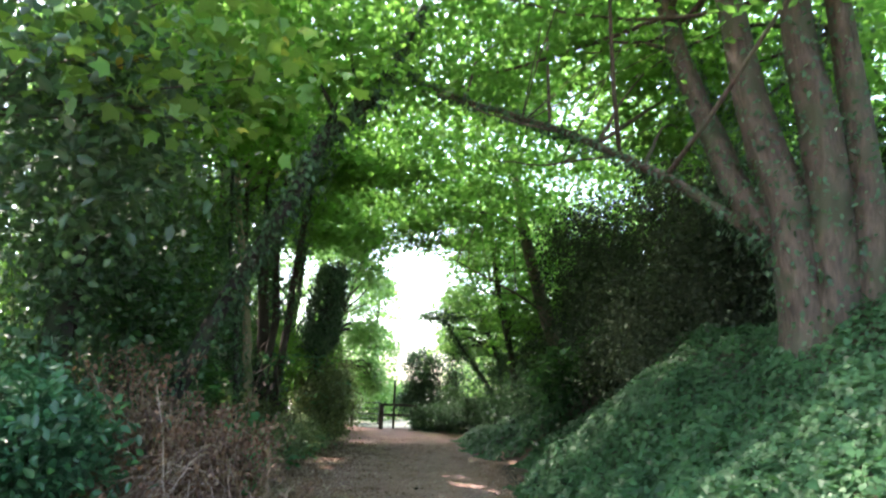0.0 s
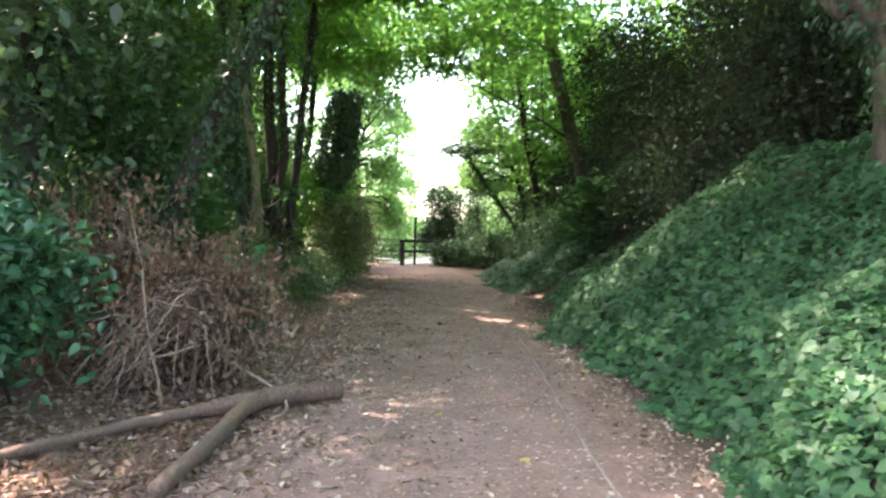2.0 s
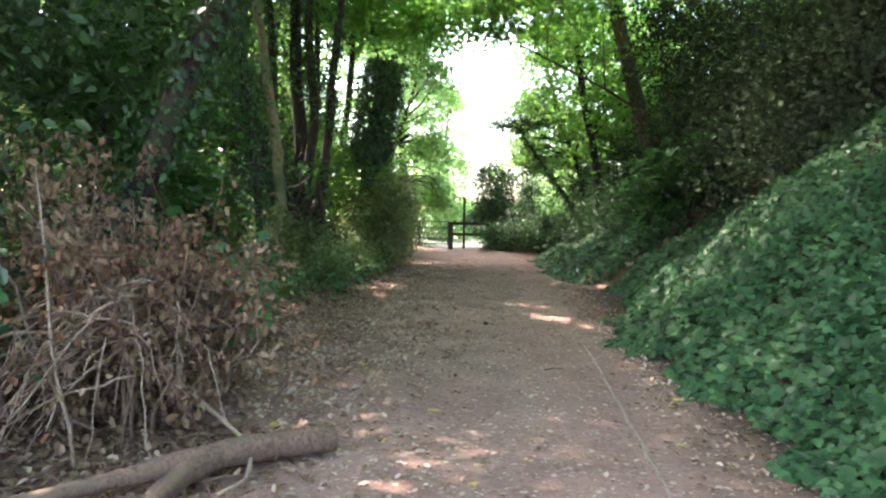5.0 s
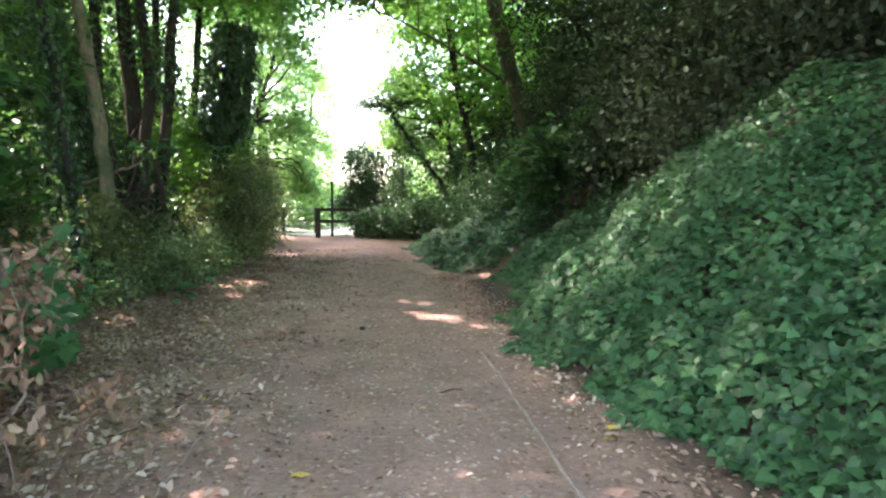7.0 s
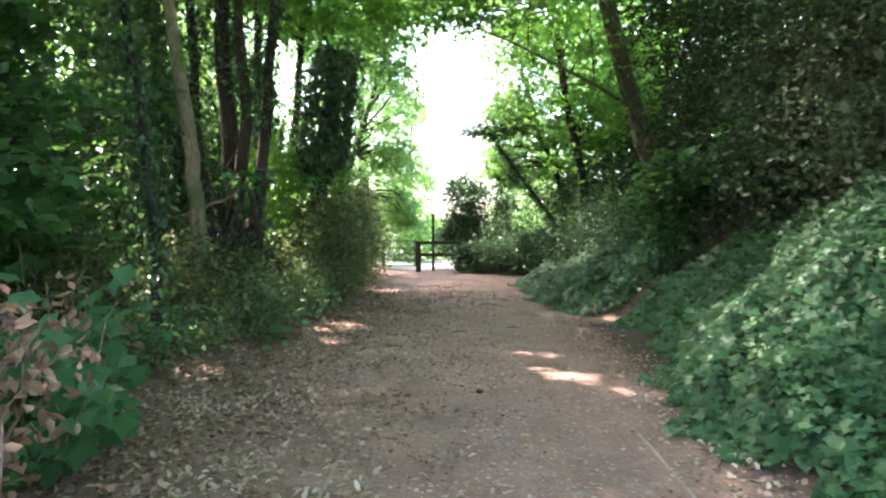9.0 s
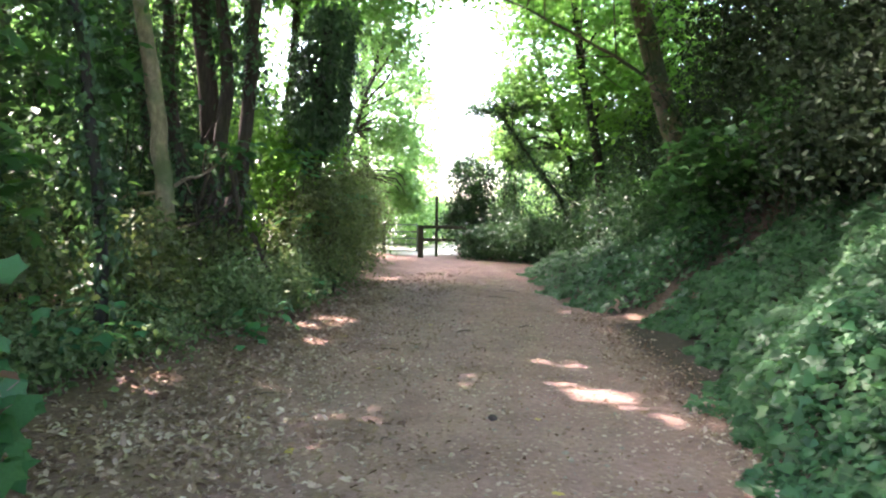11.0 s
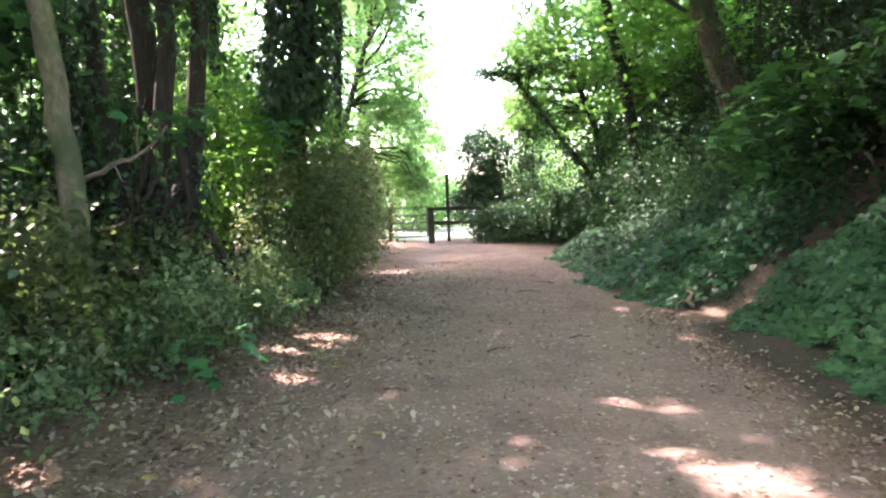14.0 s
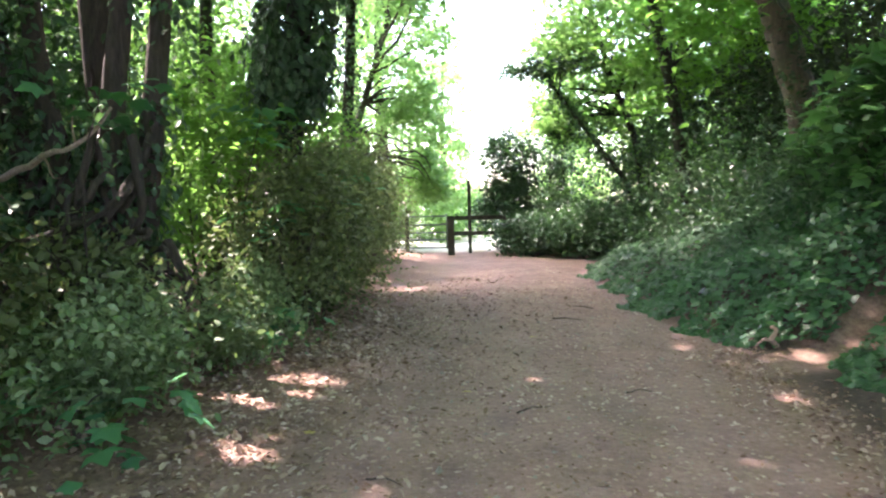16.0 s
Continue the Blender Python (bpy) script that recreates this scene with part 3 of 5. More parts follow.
def tree(name, label, stems, bark, crowns=(), leaf=0.1, shape=KITE, leaf_m=None, ivy=0, ivy_size=0.08, ivy_reach=0.12, ivy_m=None, room=sky_lane,
         twigs=7, group="", gaps=True, tilt=0.55, low=0.0):
    """stems: (places, radius at the foot, radius at the top). crowns: (centre, radii, leaves)."""
    b = stems[0][0][0]
    root = thing(name, label, "tree", group, at=b)
    lines, made = [], []
    for places, r0, r1 in stems:
        n = max(8, 3 * len(places))
        ln = bend(places, n, 0.012)
        rad = np.linspace(1, 0, n) ** 0.8 * (r0 - r1) + r1
        if places is stems[0][0] or places[0] == b:
            rad[0] *= 1.5
            rad[1] *= 1.12
        lines.append((ln, rad))
        big = r0 > 0.055 or not made
        me = mesh_from("trunk", *tube(ln, rad, 12, 0.05, flute=0.08), bark, True)
        made.append(part_mesh("trunk" if big else "branch", me, root if big else made[0]))
    leaves = []
    for c, r, n in crowns:
        P, cc = spray(c, r, n)
        leaves.append(P)
        bits = []
        for q in cc[:twigs]:
            ln, rad = lines[int(RNG.integers(len(lines)))]
            cand = ln[len(ln) // 3:]
            k = int(np.argmin(np.linalg.norm(cand - q + np.array((0, 0, 0.8)), axis=1)))
            w = min(0.045, 0.6 * rad[len(ln) // 3 + k])
            bits.append(limb_to(cand[k], q, w, 0.008))
        for V, F in bits:
            part_mesh("limb", mesh_from("limb", V, F, bark, True), made[0])
    if leaves:
        me = crown_mesh("crown", np.concatenate(leaves), leaf, shape, leaf_m or M_CROWN, tilt, gaps, room)
        part_mesh("crown", me, root)
    if ivy:
        thick = [q for q in lines if q[1][2] > 0.05] or lines
        bits = [trunk_ivy(ln, rad, max(10, int(ivy * len(ln) / sum(len(q[0]) for q in thick))), ivy_size, ivy_m, ivy_reach) for ln, rad in thick]
        part_mesh("ivy", mesh_from("ivy", *join(bits), ivy_m or M_IVY_DARK), root, "dark glossy climbing ivy")
    return root


def gz(x, y):
    return float(ground_z(x, y)) - 0.05


def P3(x, y, dz=0.0):
    return (x, y, gz(x, y) + dz)


# the many-stemmed tree on the bank, with its long low branch
tree("bank_tree", "tall many-stemmed tree with ivy on its foot on the bank", [
    ([P3(4.75, 8.7, -0.6), (4.7, 8.7, 3.3), (4.55, 8.7, 4.3), (4.3, 8.8, 5.4), (4.0, 8.9, 7.4), (3.7, 9.2, 10.5)], 0.36, 0.11),
    ([P3(4.75, 8.7, -0.6), (4.6, 8.9, 3.6), (4.2, 9.1, 4.4), (3.85, 9.4, 5.6), (3.5, 9.7, 7.2), (3.1, 10.2, 10.0)], 0.25, 0.09),
    ([P3(5.0, 8.5, -0.6), (5.0, 8.5, 3.4), (4.95, 8.4, 4.8), (4.75, 8.4, 6.2), (4.6, 8.4, 8.0), (4.4, 8.3, 10.5)], 0.34, 0.1),
    ([P3(5.35, 8.4, -0.6), (5.4, 8.3, 4.0), (5.3, 8.3, 6.0), (5.1, 8.2, 8.0), (5.0, 8.0, 10.5)], 0.24, 0.07),
    ([(4.55, 8.9, 3.6), (4.15, 9.1, 4.05), (3.4, 9.5, 4.75), (2.4, 10.0, 5.45), (1.3, 10.3, 5.95), (0.2, 10.5, 6.35), (-0.6, 10.6, 6.8)], 0.095, 0.016),
    ([(2.7, 9.85, 5.25), (1.7, 10.6, 5.3), (0.9, 11.2, 5.55)], 0.02, 0.006),
    ([(1.9, 10.15, 5.7), (1.0, 9.9, 5.75), (-0.2, 10.4, 6.4)], 0.02, 0.006),
# The last two crowns are added high overhead to shade the bank.
], M_BARK_BANK, [((3.2, 10.5, 9.6), (3.2, 3.2, 1.8), 6000), ((0.8, 11.0, 7.6), (2.2, 2.6, 0.9), 2600), ((5.8, 9.5, 8.8), (2.6, 3.0, 2.4), 6500), ((4.6, 12.5, 7.4), (1.6, 2.0, 1.2), 3600), ((5.6, 13.4, 9.6), (2.6, 3.0, 1.3), 5500), ((4.0, 6.0, 9.4), (2.4, 2.6, 1.2), 4500)],
    0.17, OVAL, M_CROWN, 6500, 0.085, 0.1, M_IVY_DARK)

# beyond the shrubs on the same side
tree("leaning_tree", "leaning grey-barked tree at the head of the bank", [
    ([P3(4.75, 24.3), (4.6, 24.3, 2.6), (4.25, 24.2, 3.8), (3.75, 24.0, 5.2), (3.3, 23.8, 6.8), (2.9, 23.6, 9.0), (2.6, 23.6, 11.5)], 0.3, 0.12),
    ([(4.1, 24.1, 4.3), (3.5, 24.0, 4.8), (2.1, 23.7, 5.5), (0.7, 23.5, 6.15), (-0.7, 23.3, 6.6)], 0.05, 0.01),
    ([(2.9, 23.8, 5.1), (1.9, 23.2, 5.0), (1.0, 22.8, 5.3)], 0.02, 0.006),
], M_BARK_MID, [((2.4, 23.5, 9.2), (2.6, 2.8, 2.2), 9000), ((-0.2, 22.8, 7.9), (2.4, 2.6, 1.1), 2000), ((-0.8, 23.9, 7.1), (2.2, 1.2, 0.55), 2400), ((4.6, 25.5, 6.5), (1.6, 2.0, 2.2), 5000)], 0.18, OVAL, M_CROWN, 500, 0.07, 0.08, M_IVY_DARK)
tree("ivy_tree", "slim ivy-clad tree leaning over the path's end", [
    ([P3(3.5, 27.5), (3.2, 27.3, 3.2), (2.75, 27.1, 5.2), (2.4, 27, 7.6), (2.0, 27, 10.5)], 0.15, 0.06)],
    M_BARK_DARK, [((2.6, 27.5, 8.5), (2.0, 2.2, 2.4), 6000), ((3.6, 28.0, 5.0), (1.2, 1.6, 1.6), 3200)], 0.18, OVAL, M_CROWN, 900, 0.08, 0.1, M_IVY_DARK)
tree("thin_tree", "thin dark-stemmed tree by the gate with bright leaves", [
    ([P3(3.5, 31.5), (3.2, 31.5, 2.8), (2.5, 31.4, 4.9), (1.8, 31.3, 7.1), (1.2, 31.2, 9.5)], 0.1, 0.04)],
    M_BARK_DARK, [((1.35, 30.2, 6.6), (0.9, 1.5, 2.2), 2600), ((1.25, 32.6, 4.6), (0.75, 1.2, 1.6), 2200), ((2.6, 31.8, 7.0), (1.7, 2.0, 2.6), 5200), ((3.8, 32.2, 4.0), (1.4, 1.4, 1.7), 3800)], 0.18, OVAL, M_CROWN_FAR)

# on the other side of the path
tree("ivy_tree", "leaning tree thickly wrapped in dark ivy", [
    ([P3(-4.0, 9.7), (-3.6, 9.75, 1.1), (-2.95, 9.8, 2.7), (-2.4, 9.8, 3.7), (-1.95, 9.8, 4.6), (-1.6, 9.85, 5.4), (-0.85, 9.9, 6.2), (-0.3, 10.0, 7.6)], 0.13, 0.06)],
    M_BARK_DARK, [((-1.2, 10.0, 6.7), (1.2, 1.3, 0.8), 2000)], 0.15, OVAL, M_CROWN, 3200, 0.09, 0.15, M_IVY_DARK)
tree("ivy_tree", "thin trunk overgrown with dark ivy at the verge", [
    ([P3(-3.75, 14.2), (-3.75, 14.2, 1.2), (-3.85, 14.2, 2.6), (-4.1, 14.2, 4.2), (-4.3, 14.3, 6.5)], 0.06, 0.03)],
    M_BARK_DARK, (), ivy=1500, ivy_size=0.09, ivy_reach=0.14, ivy_m=M_IVY_DARK)
tree("ivy_tree", "half-fallen stem hung with dark ivy by the barrier", [
    ([P3(3.2, 30.6), (2.75, 30.5, 1.85), (2.0, 30.5, 2.9), (1.2, 30.5, 4.0), (0.5, 30.5, 4.95)], 0.08, 0.03)],
    M_BARK_DARK, [((0.5, 30.5, 4.95), (1.1, 0.5, 0.22), 1300)], 0.13, OVAL, M_IVY_DARK, room=None, twigs=5, ivy=1500, ivy_size=0.10, ivy_reach=0.17, ivy_m=M_IVY_DARK)
tree("ivy_tree", "upright tree hidden under dark hanging ivy", [
    ([P3(-4.7, 9.0), (-4.7, 9.0, 2.2), (-4.6, 9.1, 4.5), (-4.3, 9.2, 7.0), (-4.1, 9.3, 9.5)], 0.2, 0.09)],
    M_BARK_DARK, [((-3.6, 8.8, 8.2), (2.0, 2.4, 1.8), 6500)], 0.17, OVAL, M_CROWN, 3400, 0.125, 0.3, M_IVY_DARK)
tree("ivy_tree", "dark trunk with ivy hanging to the ground", [
    ([P3(-5.6, 12.6), (-5.5, 12.6, 2.2), (-5.3, 12.7, 4.5), (-5.1, 12.7, 7.0), (-4.9, 12.8, 9.5)], 0.22, 0.1)],
    M_BARK_DARK, [((-4.7, 13.2, 8.0), (2.2, 2.2, 2.0), 6500)], 0.17, OVAL, M_CROWN, 3000, 0.125, 0.28, M_IVY_DARK)
tree("ivy_tree", "dark ivied trunk standing in the thicket", [
    ([P3(-5.4, 6.0), (-5.3, 6.0, 2.2), (-5.0, 6.1, 4.5), (-4.7, 6.2, 7.0)], 0.2, 0.1)],
    M_BARK_DARK, [((-4.2, 6.0, 7.2), (2.0, 2.2, 1.6), 5500)], 0.17, OVAL, M_CROWN, 3000, 0.125, 0.35, M_IVY_DARK)
tree("pale_tree", "slim tree with smooth pale bark", [
    ([P3(-4.1, 16.4), (-4.1, 16.4, 1.2), (-4.13, 16.4, 2.2), (-4.25, 16.4, 3.2), (-4.5, 16.4, 4.8), (-4.8, 16.4, 6.6), (-5.0, 16.5, 9.5)], 0.12, 0.06)],
    M_BARK_PALE, [((-4.4, 16.2, 8.6), (2.2, 2.4, 1.6), 7500)], 0.17, OVAL, M_CROWN)
tree("coppiced_tree", "old coppiced tree with gnarled reddish stems", [
    ([P3(-4.35, 18.6), (-4.3, 18.6, 1.4), (-4.35, 18.6, 3.0), (-4.5, 18.6, 5.2), (-4.5, 18.7, 8.0)], 0.2, 0.08),
    ([P3(-4.1, 18.5), (-3.9, 18.5, 1.5), (-3.75, 18.6, 3.2), (-3.6, 18.7, 5.2), (-3.3, 18.8, 8.0)], 0.13, 0.06),
    ([P3(-4.6, 18.5), (-4.95, 18.4, 1.6), (-5.25, 18.4, 3.0), (-5.6, 18.4, 5.2), (-5.8, 18.4, 8.0)], 0.13, 0.06),
    ([P3(-4.25, 18.4), (-4.05, 18.3, 0.9), (-4.2, 18.35, 1.9), (-4.0, 18.4, 3.4), (-4.15, 18.5, 5.4), (-4.0, 18.6, 8.0)], 0.15, 0.05),
    ([P3(-4.5, 18.4), (-4.75, 18.3, 0.8), (-4.6, 18.3, 1.7), (-4.85, 18.4, 3.2), (-5.0, 18.5, 5.4), (-5.2, 18.6, 8.0)], 0.14, 0.05),
    ([(-4.45, 18.6, 2.6), (-4.2, 18.2, 2.75), (-3.9, 17.7, 2.85)], 0.02, 0.01)],
    M_BARK_RED, [((-4.2, 18.8, 8.8), (2.4, 2.4, 1.6), 8000), ((-2.2, 18.8, 8.2), (1.8, 2.0, 1.0), 4500)], 0.17, OVAL, M_CROWN, 9000, 0.1, 0.15, M_IVY_DARK)
tree("thin_tree", "thin dark trunk among bright leaves", [
    ([P3(-5.3, 23.4), (-5.3, 23.4, 3.0), (-5.25, 23.4, 6.0), (-5.2, 23.4, 10)], 0.13, 0.06)], M_BARK, [((-5.0, 23.6, 8.5), (2.2, 2.2, 2.4), 7000)], 0.18, OVAL, M_CROWN, 700, 0.08, 0.1, M_IVY_DARK)
tree("thin_tree", "thin dark trunk leaning among bright leaves", [
    ([P3(-5.2, 25.4), (-5.0, 25.4, 3.0), (-4.7, 25.4, 6.0), (-4.4, 25.4, 10)], 0.14, 0.06)], M_BARK, [((-4.6, 26, 9.0), (2.2, 2.2, 2.4), 7000)], 0.18, OVAL, M_CROWN, 900, 0.08, 0.1, M_IVY_DARK)
tree("ivy_column", "leaning dead trunk crowned by a dark column of ivy", [
    ([P3(-3.5, 21.8), (-3.45, 21.7, 1.8), (-3.35, 21.5, 3.0), (-3.1, 21.3, 4.2), (-2.9, 21.1, 5.3)], 0.2, 0.16)],
    M_BARK_DARK)
tree("ivy_column", "dark ivy-wrapped trunk behind the hedge", [
    ([P3(-3.9, 27.2), (-3.85, 27.2, 2.6), (-3.75, 27.2, 4.0), (-3.6, 27.2, 6.6)], 0.14, 0.1)],
    M_BARK_DARK, (), ivy=1800, ivy_size=0.09, ivy_reach=0.18, ivy_m=M_IVY_DARK)


def ivy_head():
    ln = bend([(-3.42, 21.6, 2.75), (-3.3, 21.4, 3.3), (-3.1, 21.25, 4.3), (-2.95, 21.15, 5.35)], 12)
    rad = np.array([0.12, 0.25, 0.32, 0.36, 0.38, 0.4, 0.4, 0.4, 0.4, 0.38, 0.34, 0.22])
    return mesh_from("ivy", *join([trunk_ivy(ln, rad, 5200, 0.12, M_IVY_DARK, 0.13)]), M_IVY_DARK)


for _o in list(scene.objects):
    if _o.name == "ivy_column":
        part_mesh("ivy", ivy_head(), _o, "dense dark head of ivy")


# ---- shrubs and undergrowth ----
def shrub(name, label, blobs, leaf, shape, mat, stems=8, bark=None, tilt=0.9, category="shrub", room=sky_lane, plate=0.7, spread=0.4, gaps=True):
    """A bush: many stems from the ground, and leaves clumped on its outside. blobs: (centre, radii, leaves, clumps)."""
    c0 = blobs[0][0]
    root = thing(name, label, category, at=(c0[0], c0[1], gz(c0[0], c0[1])))
    allP, bits = [], []
    for c, r, n, k in blobs:
        P, cc = spray(c, r, n, plate, k, spread)
        g = ground_z(P[:, 0], P[:, 1])
        P = P[P[:, 2] > g + 0.02]
        allP.append(P)
        for q in cc[:stems]:
            if q[2] < ground_z(q[0], q[1]) + 0.25:
                continue
            fx, fy = c[0] + RNG.normal(0, 0.25) * r[0], c[1] + RNG.normal(0, 0.25) * r[1]
            bits.append(limb_to((fx, fy, gz(fx, fy)), q, 0.012 + 0.008 * min(r), 0.004, 6))
    for V, F in bits:
        part_mesh("stem", mesh_from("stem", V, F, bark or M_BARK_DARK, True), root)
    part_mesh("foliage", crown_mesh("foliage", np.concatenate(allP), leaf, shape, mat, tilt, gaps, room), root)
    return root


# the dark evergreen mass on the bank
shrub("evergreen_thicket", "tall dull dark evergreen thicket on top of the bank", [
    ((6.0, 13.5, 4.0), (1.3, 2.2, 1.9), 24722, 105), ((5.9, 17.5, 4.4), (1.4, 2.6, 2.8), 35960, 135), ((5.6, 21.0, 4.0), (1.5, 2.2, 2.8), 26970, 105), ((4.9, 16.5, 2.9), (0.7, 3.4, 0.9), 15732, 90),
    ((7.8, 17, 5.0), (1.5, 5.5, 3.6), 26970, 90), ((7.2, 11.0, 4.2), (1.3, 2.5, 2.2), 13485, 75), ((4.9, 21.8, 6.6), (1.5, 2.0, 1.4), 9439, 66), ((5.5, 26.2, 3.2), (1.2, 1.7, 2.2), 12361, 75), ((6.6, 16.0, 7.6), (1.5, 3.0, 1.2), 8091, 66)],
    0.10, OVAL, M_SHRUB, 10, plate=0.55, spread=0.36)
shrub("bramble_thicket", "low dark brambles below the leaning tree", [
    ((3.9, 21.6, 1.5), (1.0, 1.8, 0.8), 5000, 40), ((4.3, 24.5, 1.9), (1.2, 1.6, 1.1), 4500, 36), ((3.6, 26.5, 1.3), (1.3, 1.6, 1.0), 4000, 30)], 0.10, OVAL, M_IVY_DARK, 8)
shrub("laurel_bush", "low spreading dark bush beside the barrier", [
    ((0.45, 31.6, 0.55), (1.0, 0.7, 0.55), 6500, 60), ((1.9, 30.6, 0.75), (1.2, 0.9, 0.65), 6500, 60), ((3.2, 29.4, 0.9), (1.1, 1.4, 0.8), 6500, 60), ((1.2, 32.9, 1.0), (1.3, 0.5, 0.9), 5000, 50)], 0.12, OVAL, M_IVY_DARK, 8, room=None, spread=0.26)
shrub("ivied_thicket", "dark ivy-hung bushes under the leaning trees by the gate", [
    ((4.4, 27.5, 3.2), (1.0, 1.4, 1.8), 4200, 60), ((3.0, 32.8, 2.6), (1.2, 0.8, 1.6), 3600, 56), ((3.6, 29.8, 2.4), (0.9, 1.0, 1.3), 3000, 46)], 0.11, OVAL, M_IVY_DARK, 10, spread=0.26)
shrub("elder_bush", "dark-leaved small tree behind the barrier", [
    ((-0.3, 34.1, 2.9), (0.95, 0.6, 1.0), 3600, 60), ((0.9, 34.2, 2.4), (1.3, 0.7, 1.5), 4600, 80), ((-0.35, 34.0, 1.3), (0.85, 0.5, 1.1), 6500, 60), ((1.2, 33.8, 4.0), (0.8, 0.7, 0.8), 3500, 40)], 0.115, OVAL, M_IVY_DARK, 12, room=None, spread=0.24)
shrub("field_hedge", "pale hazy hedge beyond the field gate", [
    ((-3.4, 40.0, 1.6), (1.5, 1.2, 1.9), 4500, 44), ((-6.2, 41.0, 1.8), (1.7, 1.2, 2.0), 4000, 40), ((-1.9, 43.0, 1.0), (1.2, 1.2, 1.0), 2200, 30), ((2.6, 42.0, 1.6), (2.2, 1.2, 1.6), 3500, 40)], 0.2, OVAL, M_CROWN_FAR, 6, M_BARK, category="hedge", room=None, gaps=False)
shrub("sycamore_bush", "young broad-leaved bush in drooping tiers on the bank", [
    ((4.0, 20.4, 2.3), (0.7, 0.9, 0.95), 1500, 70), ((4.5, 22.6, 2.3), (0.7, 0.9, 0.8), 900, 46), ((4.6, 18.6, 3.0), (0.5, 0.8, 0.8), 800, 40)], 0.17, PALM, M_BROAD, 14, M_BARK, 0.4, plate=0.22, spread=0.3)
# the hedge on the other side
shrub("hedge_bush", "dense dark green bush at the path's edge", [
    ((-3.1, 20.6, 1.25), (0.75, 1.5, 1.2), 9500, 90), ((-3.3, 23.2, 1.4), (0.8, 1.6, 1.5), 9500, 90), ((-3.6, 26.5, 1.5), (0.9, 2.0, 1.6), 8000, 80), ((-3.7, 30.0, 1.4), (0.8, 2.0, 1.5), 6500, 70)],
    0.08, OVAL, M_HEDGE, 34, M_BARK_RED, spread=0.24)
shrub("green_bush", "brighter green bush under the thin trees", [
    ((-4.4, 21.2, 2.2), (0.9, 1.4, 1.2), 5000, 50), ((-4.9, 24.0, 3.2), (1.1, 1.6, 1.3), 5000, 50), ((-3.6, 22.4, 2.9), (0.7, 1.0, 0.5), 1500, 26)], 0.11, OVAL, M_CROWN, 8, spread=0.3)
shrub("thicket", "shady thicket of mixed leaves between the trunks", [
    ((-5.6, 15.0, 1.2), (0.9, 2.0, 1.0), 2200, 40), ((-5.8, 19.5, 1.6), (1.0, 2.2, 1.5), 5000, 60), ((-6.5, 11.0, 1.9), (1.0, 3.0, 1.9), 3600, 60)], 0.10, OVAL, M_HERB, 10, spread=0.3)
shrub("ivied_thicket", "dark ivy-hung thicket screening the wood", [
    ((-5.3, 14.2, 3.4), (0.7, 1.3, 2.2), 3600, 50), ((-5.4, 17.3, 4.2), (0.6, 1.3, 2.0), 3600, 50), ((-5.6, 10.6, 3.4), (0.8, 1.6, 2.6), 3600, 50), ((-6.2, 13.0, 6.2), (0.9, 2.6, 1.5), 3600, 50), ((-6.2, 17.5, 6.4), (0.9, 2.6, 1.5), 3600, 50), ((-5.0, 19.8, 3.6), (0.6, 1.0, 1.8), 2600, 36), ((-5.9, 20.5, 2.6), (0.6, 2.0, 2.4), 3600, 44), ((-5.4, 17.2, 1.2), (0.6, 1.4, 1.0), 2200, 32), ((-5.9, 17.8, 2.7), (0.6, 1.2, 1.4), 4500, 50), ((-5.7, 15.8, 2.6), (0.6, 1.0, 1.5), 2600, 40)],
    0.12, OVAL, M_IVY_DARK, 6, spread=0.26)
shrub("bramble_bush", "tangled brambles round the feet of the trunks", [
    ((-4.1, 15.6, 0.9), (0.55, 0.9, 0.75), 2400, 44), ((-4.0, 17.4, 0.85), (0.5, 0.8, 0.65), 2200, 40), ((-4.4, 13.2, 0.85), (0.6, 1.0, 0.75), 2200, 40)], 0.095, OVAL, M_HEDGE, 34, M_BARK_RED, spread=0.24)
shrub("verge_herbs", "grey-green nettles and herbs along the verge", [
    ((-4.0, 13.4, 0.4), (0.6, 0.9, 0.35), 2600, 44), ((-3.75, 14.9, 0.4), (0.5, 1.3, 0.4), 3000, 50), ((-3.35, 16.9, 0.5), (0.45, 1.1, 0.5), 3400, 60), ((-3.05, 18.6, 0.5), (0.4, 0.9, 0.5), 3200, 56)],
    0.07, OVAL, M_HERB, 40, M_HERB, category="herbs", spread=0.2)
shrub("laurel_bush", "glossy bush with broad bluish-green leaves", [
    ((-3.75, 6.7, 1.05), (0.6, 0.9, 0.65), 3600, 50), ((-4.3, 4.8, 1.1), (0.9, 1.3, 0.9), 4500, 50), ((-4.3, 7.6, 1.3), (0.6, 0.8, 0.7), 2600, 36)], 0.12, OVAL, M_LAUREL, 12, spread=0.26)
shrub("hanging_foliage", "leafy branches hanging over the thicket's edge", [
    ((-3.6, 6.6, 4.3), (0.9, 1.6, 1.2), 3600, 46), ((-4.6, 8.2, 4.0), (0.9, 1.6, 1.6), 3600, 46), ((-4.5, 10.4, 3.4), (0.8, 1.6, 1.4), 3200, 40)], 0.135, OVAL, M_IVY_DARK, 0)
shrub("sycamore_bush", "tiers of broad sycamore leaves at the thicket's edge", [
    ((-4.2, 12.2, 1.9), (0.6, 0.8, 0.8), 700, 40), ((-5.0, 13.4, 3.2), (0.8, 1.0, 1.0), 900, 50), ((-4.9, 11.2, 2.8), (0.7, 0.9, 0.9), 700, 44), ((-5.4, 16.4, 3.6), (0.7, 1.0, 0.9), 700, 40)], 0.17, PALM, M_BROAD, 10, M_BARK, 0.4, plate=0.22, spread=0.3)
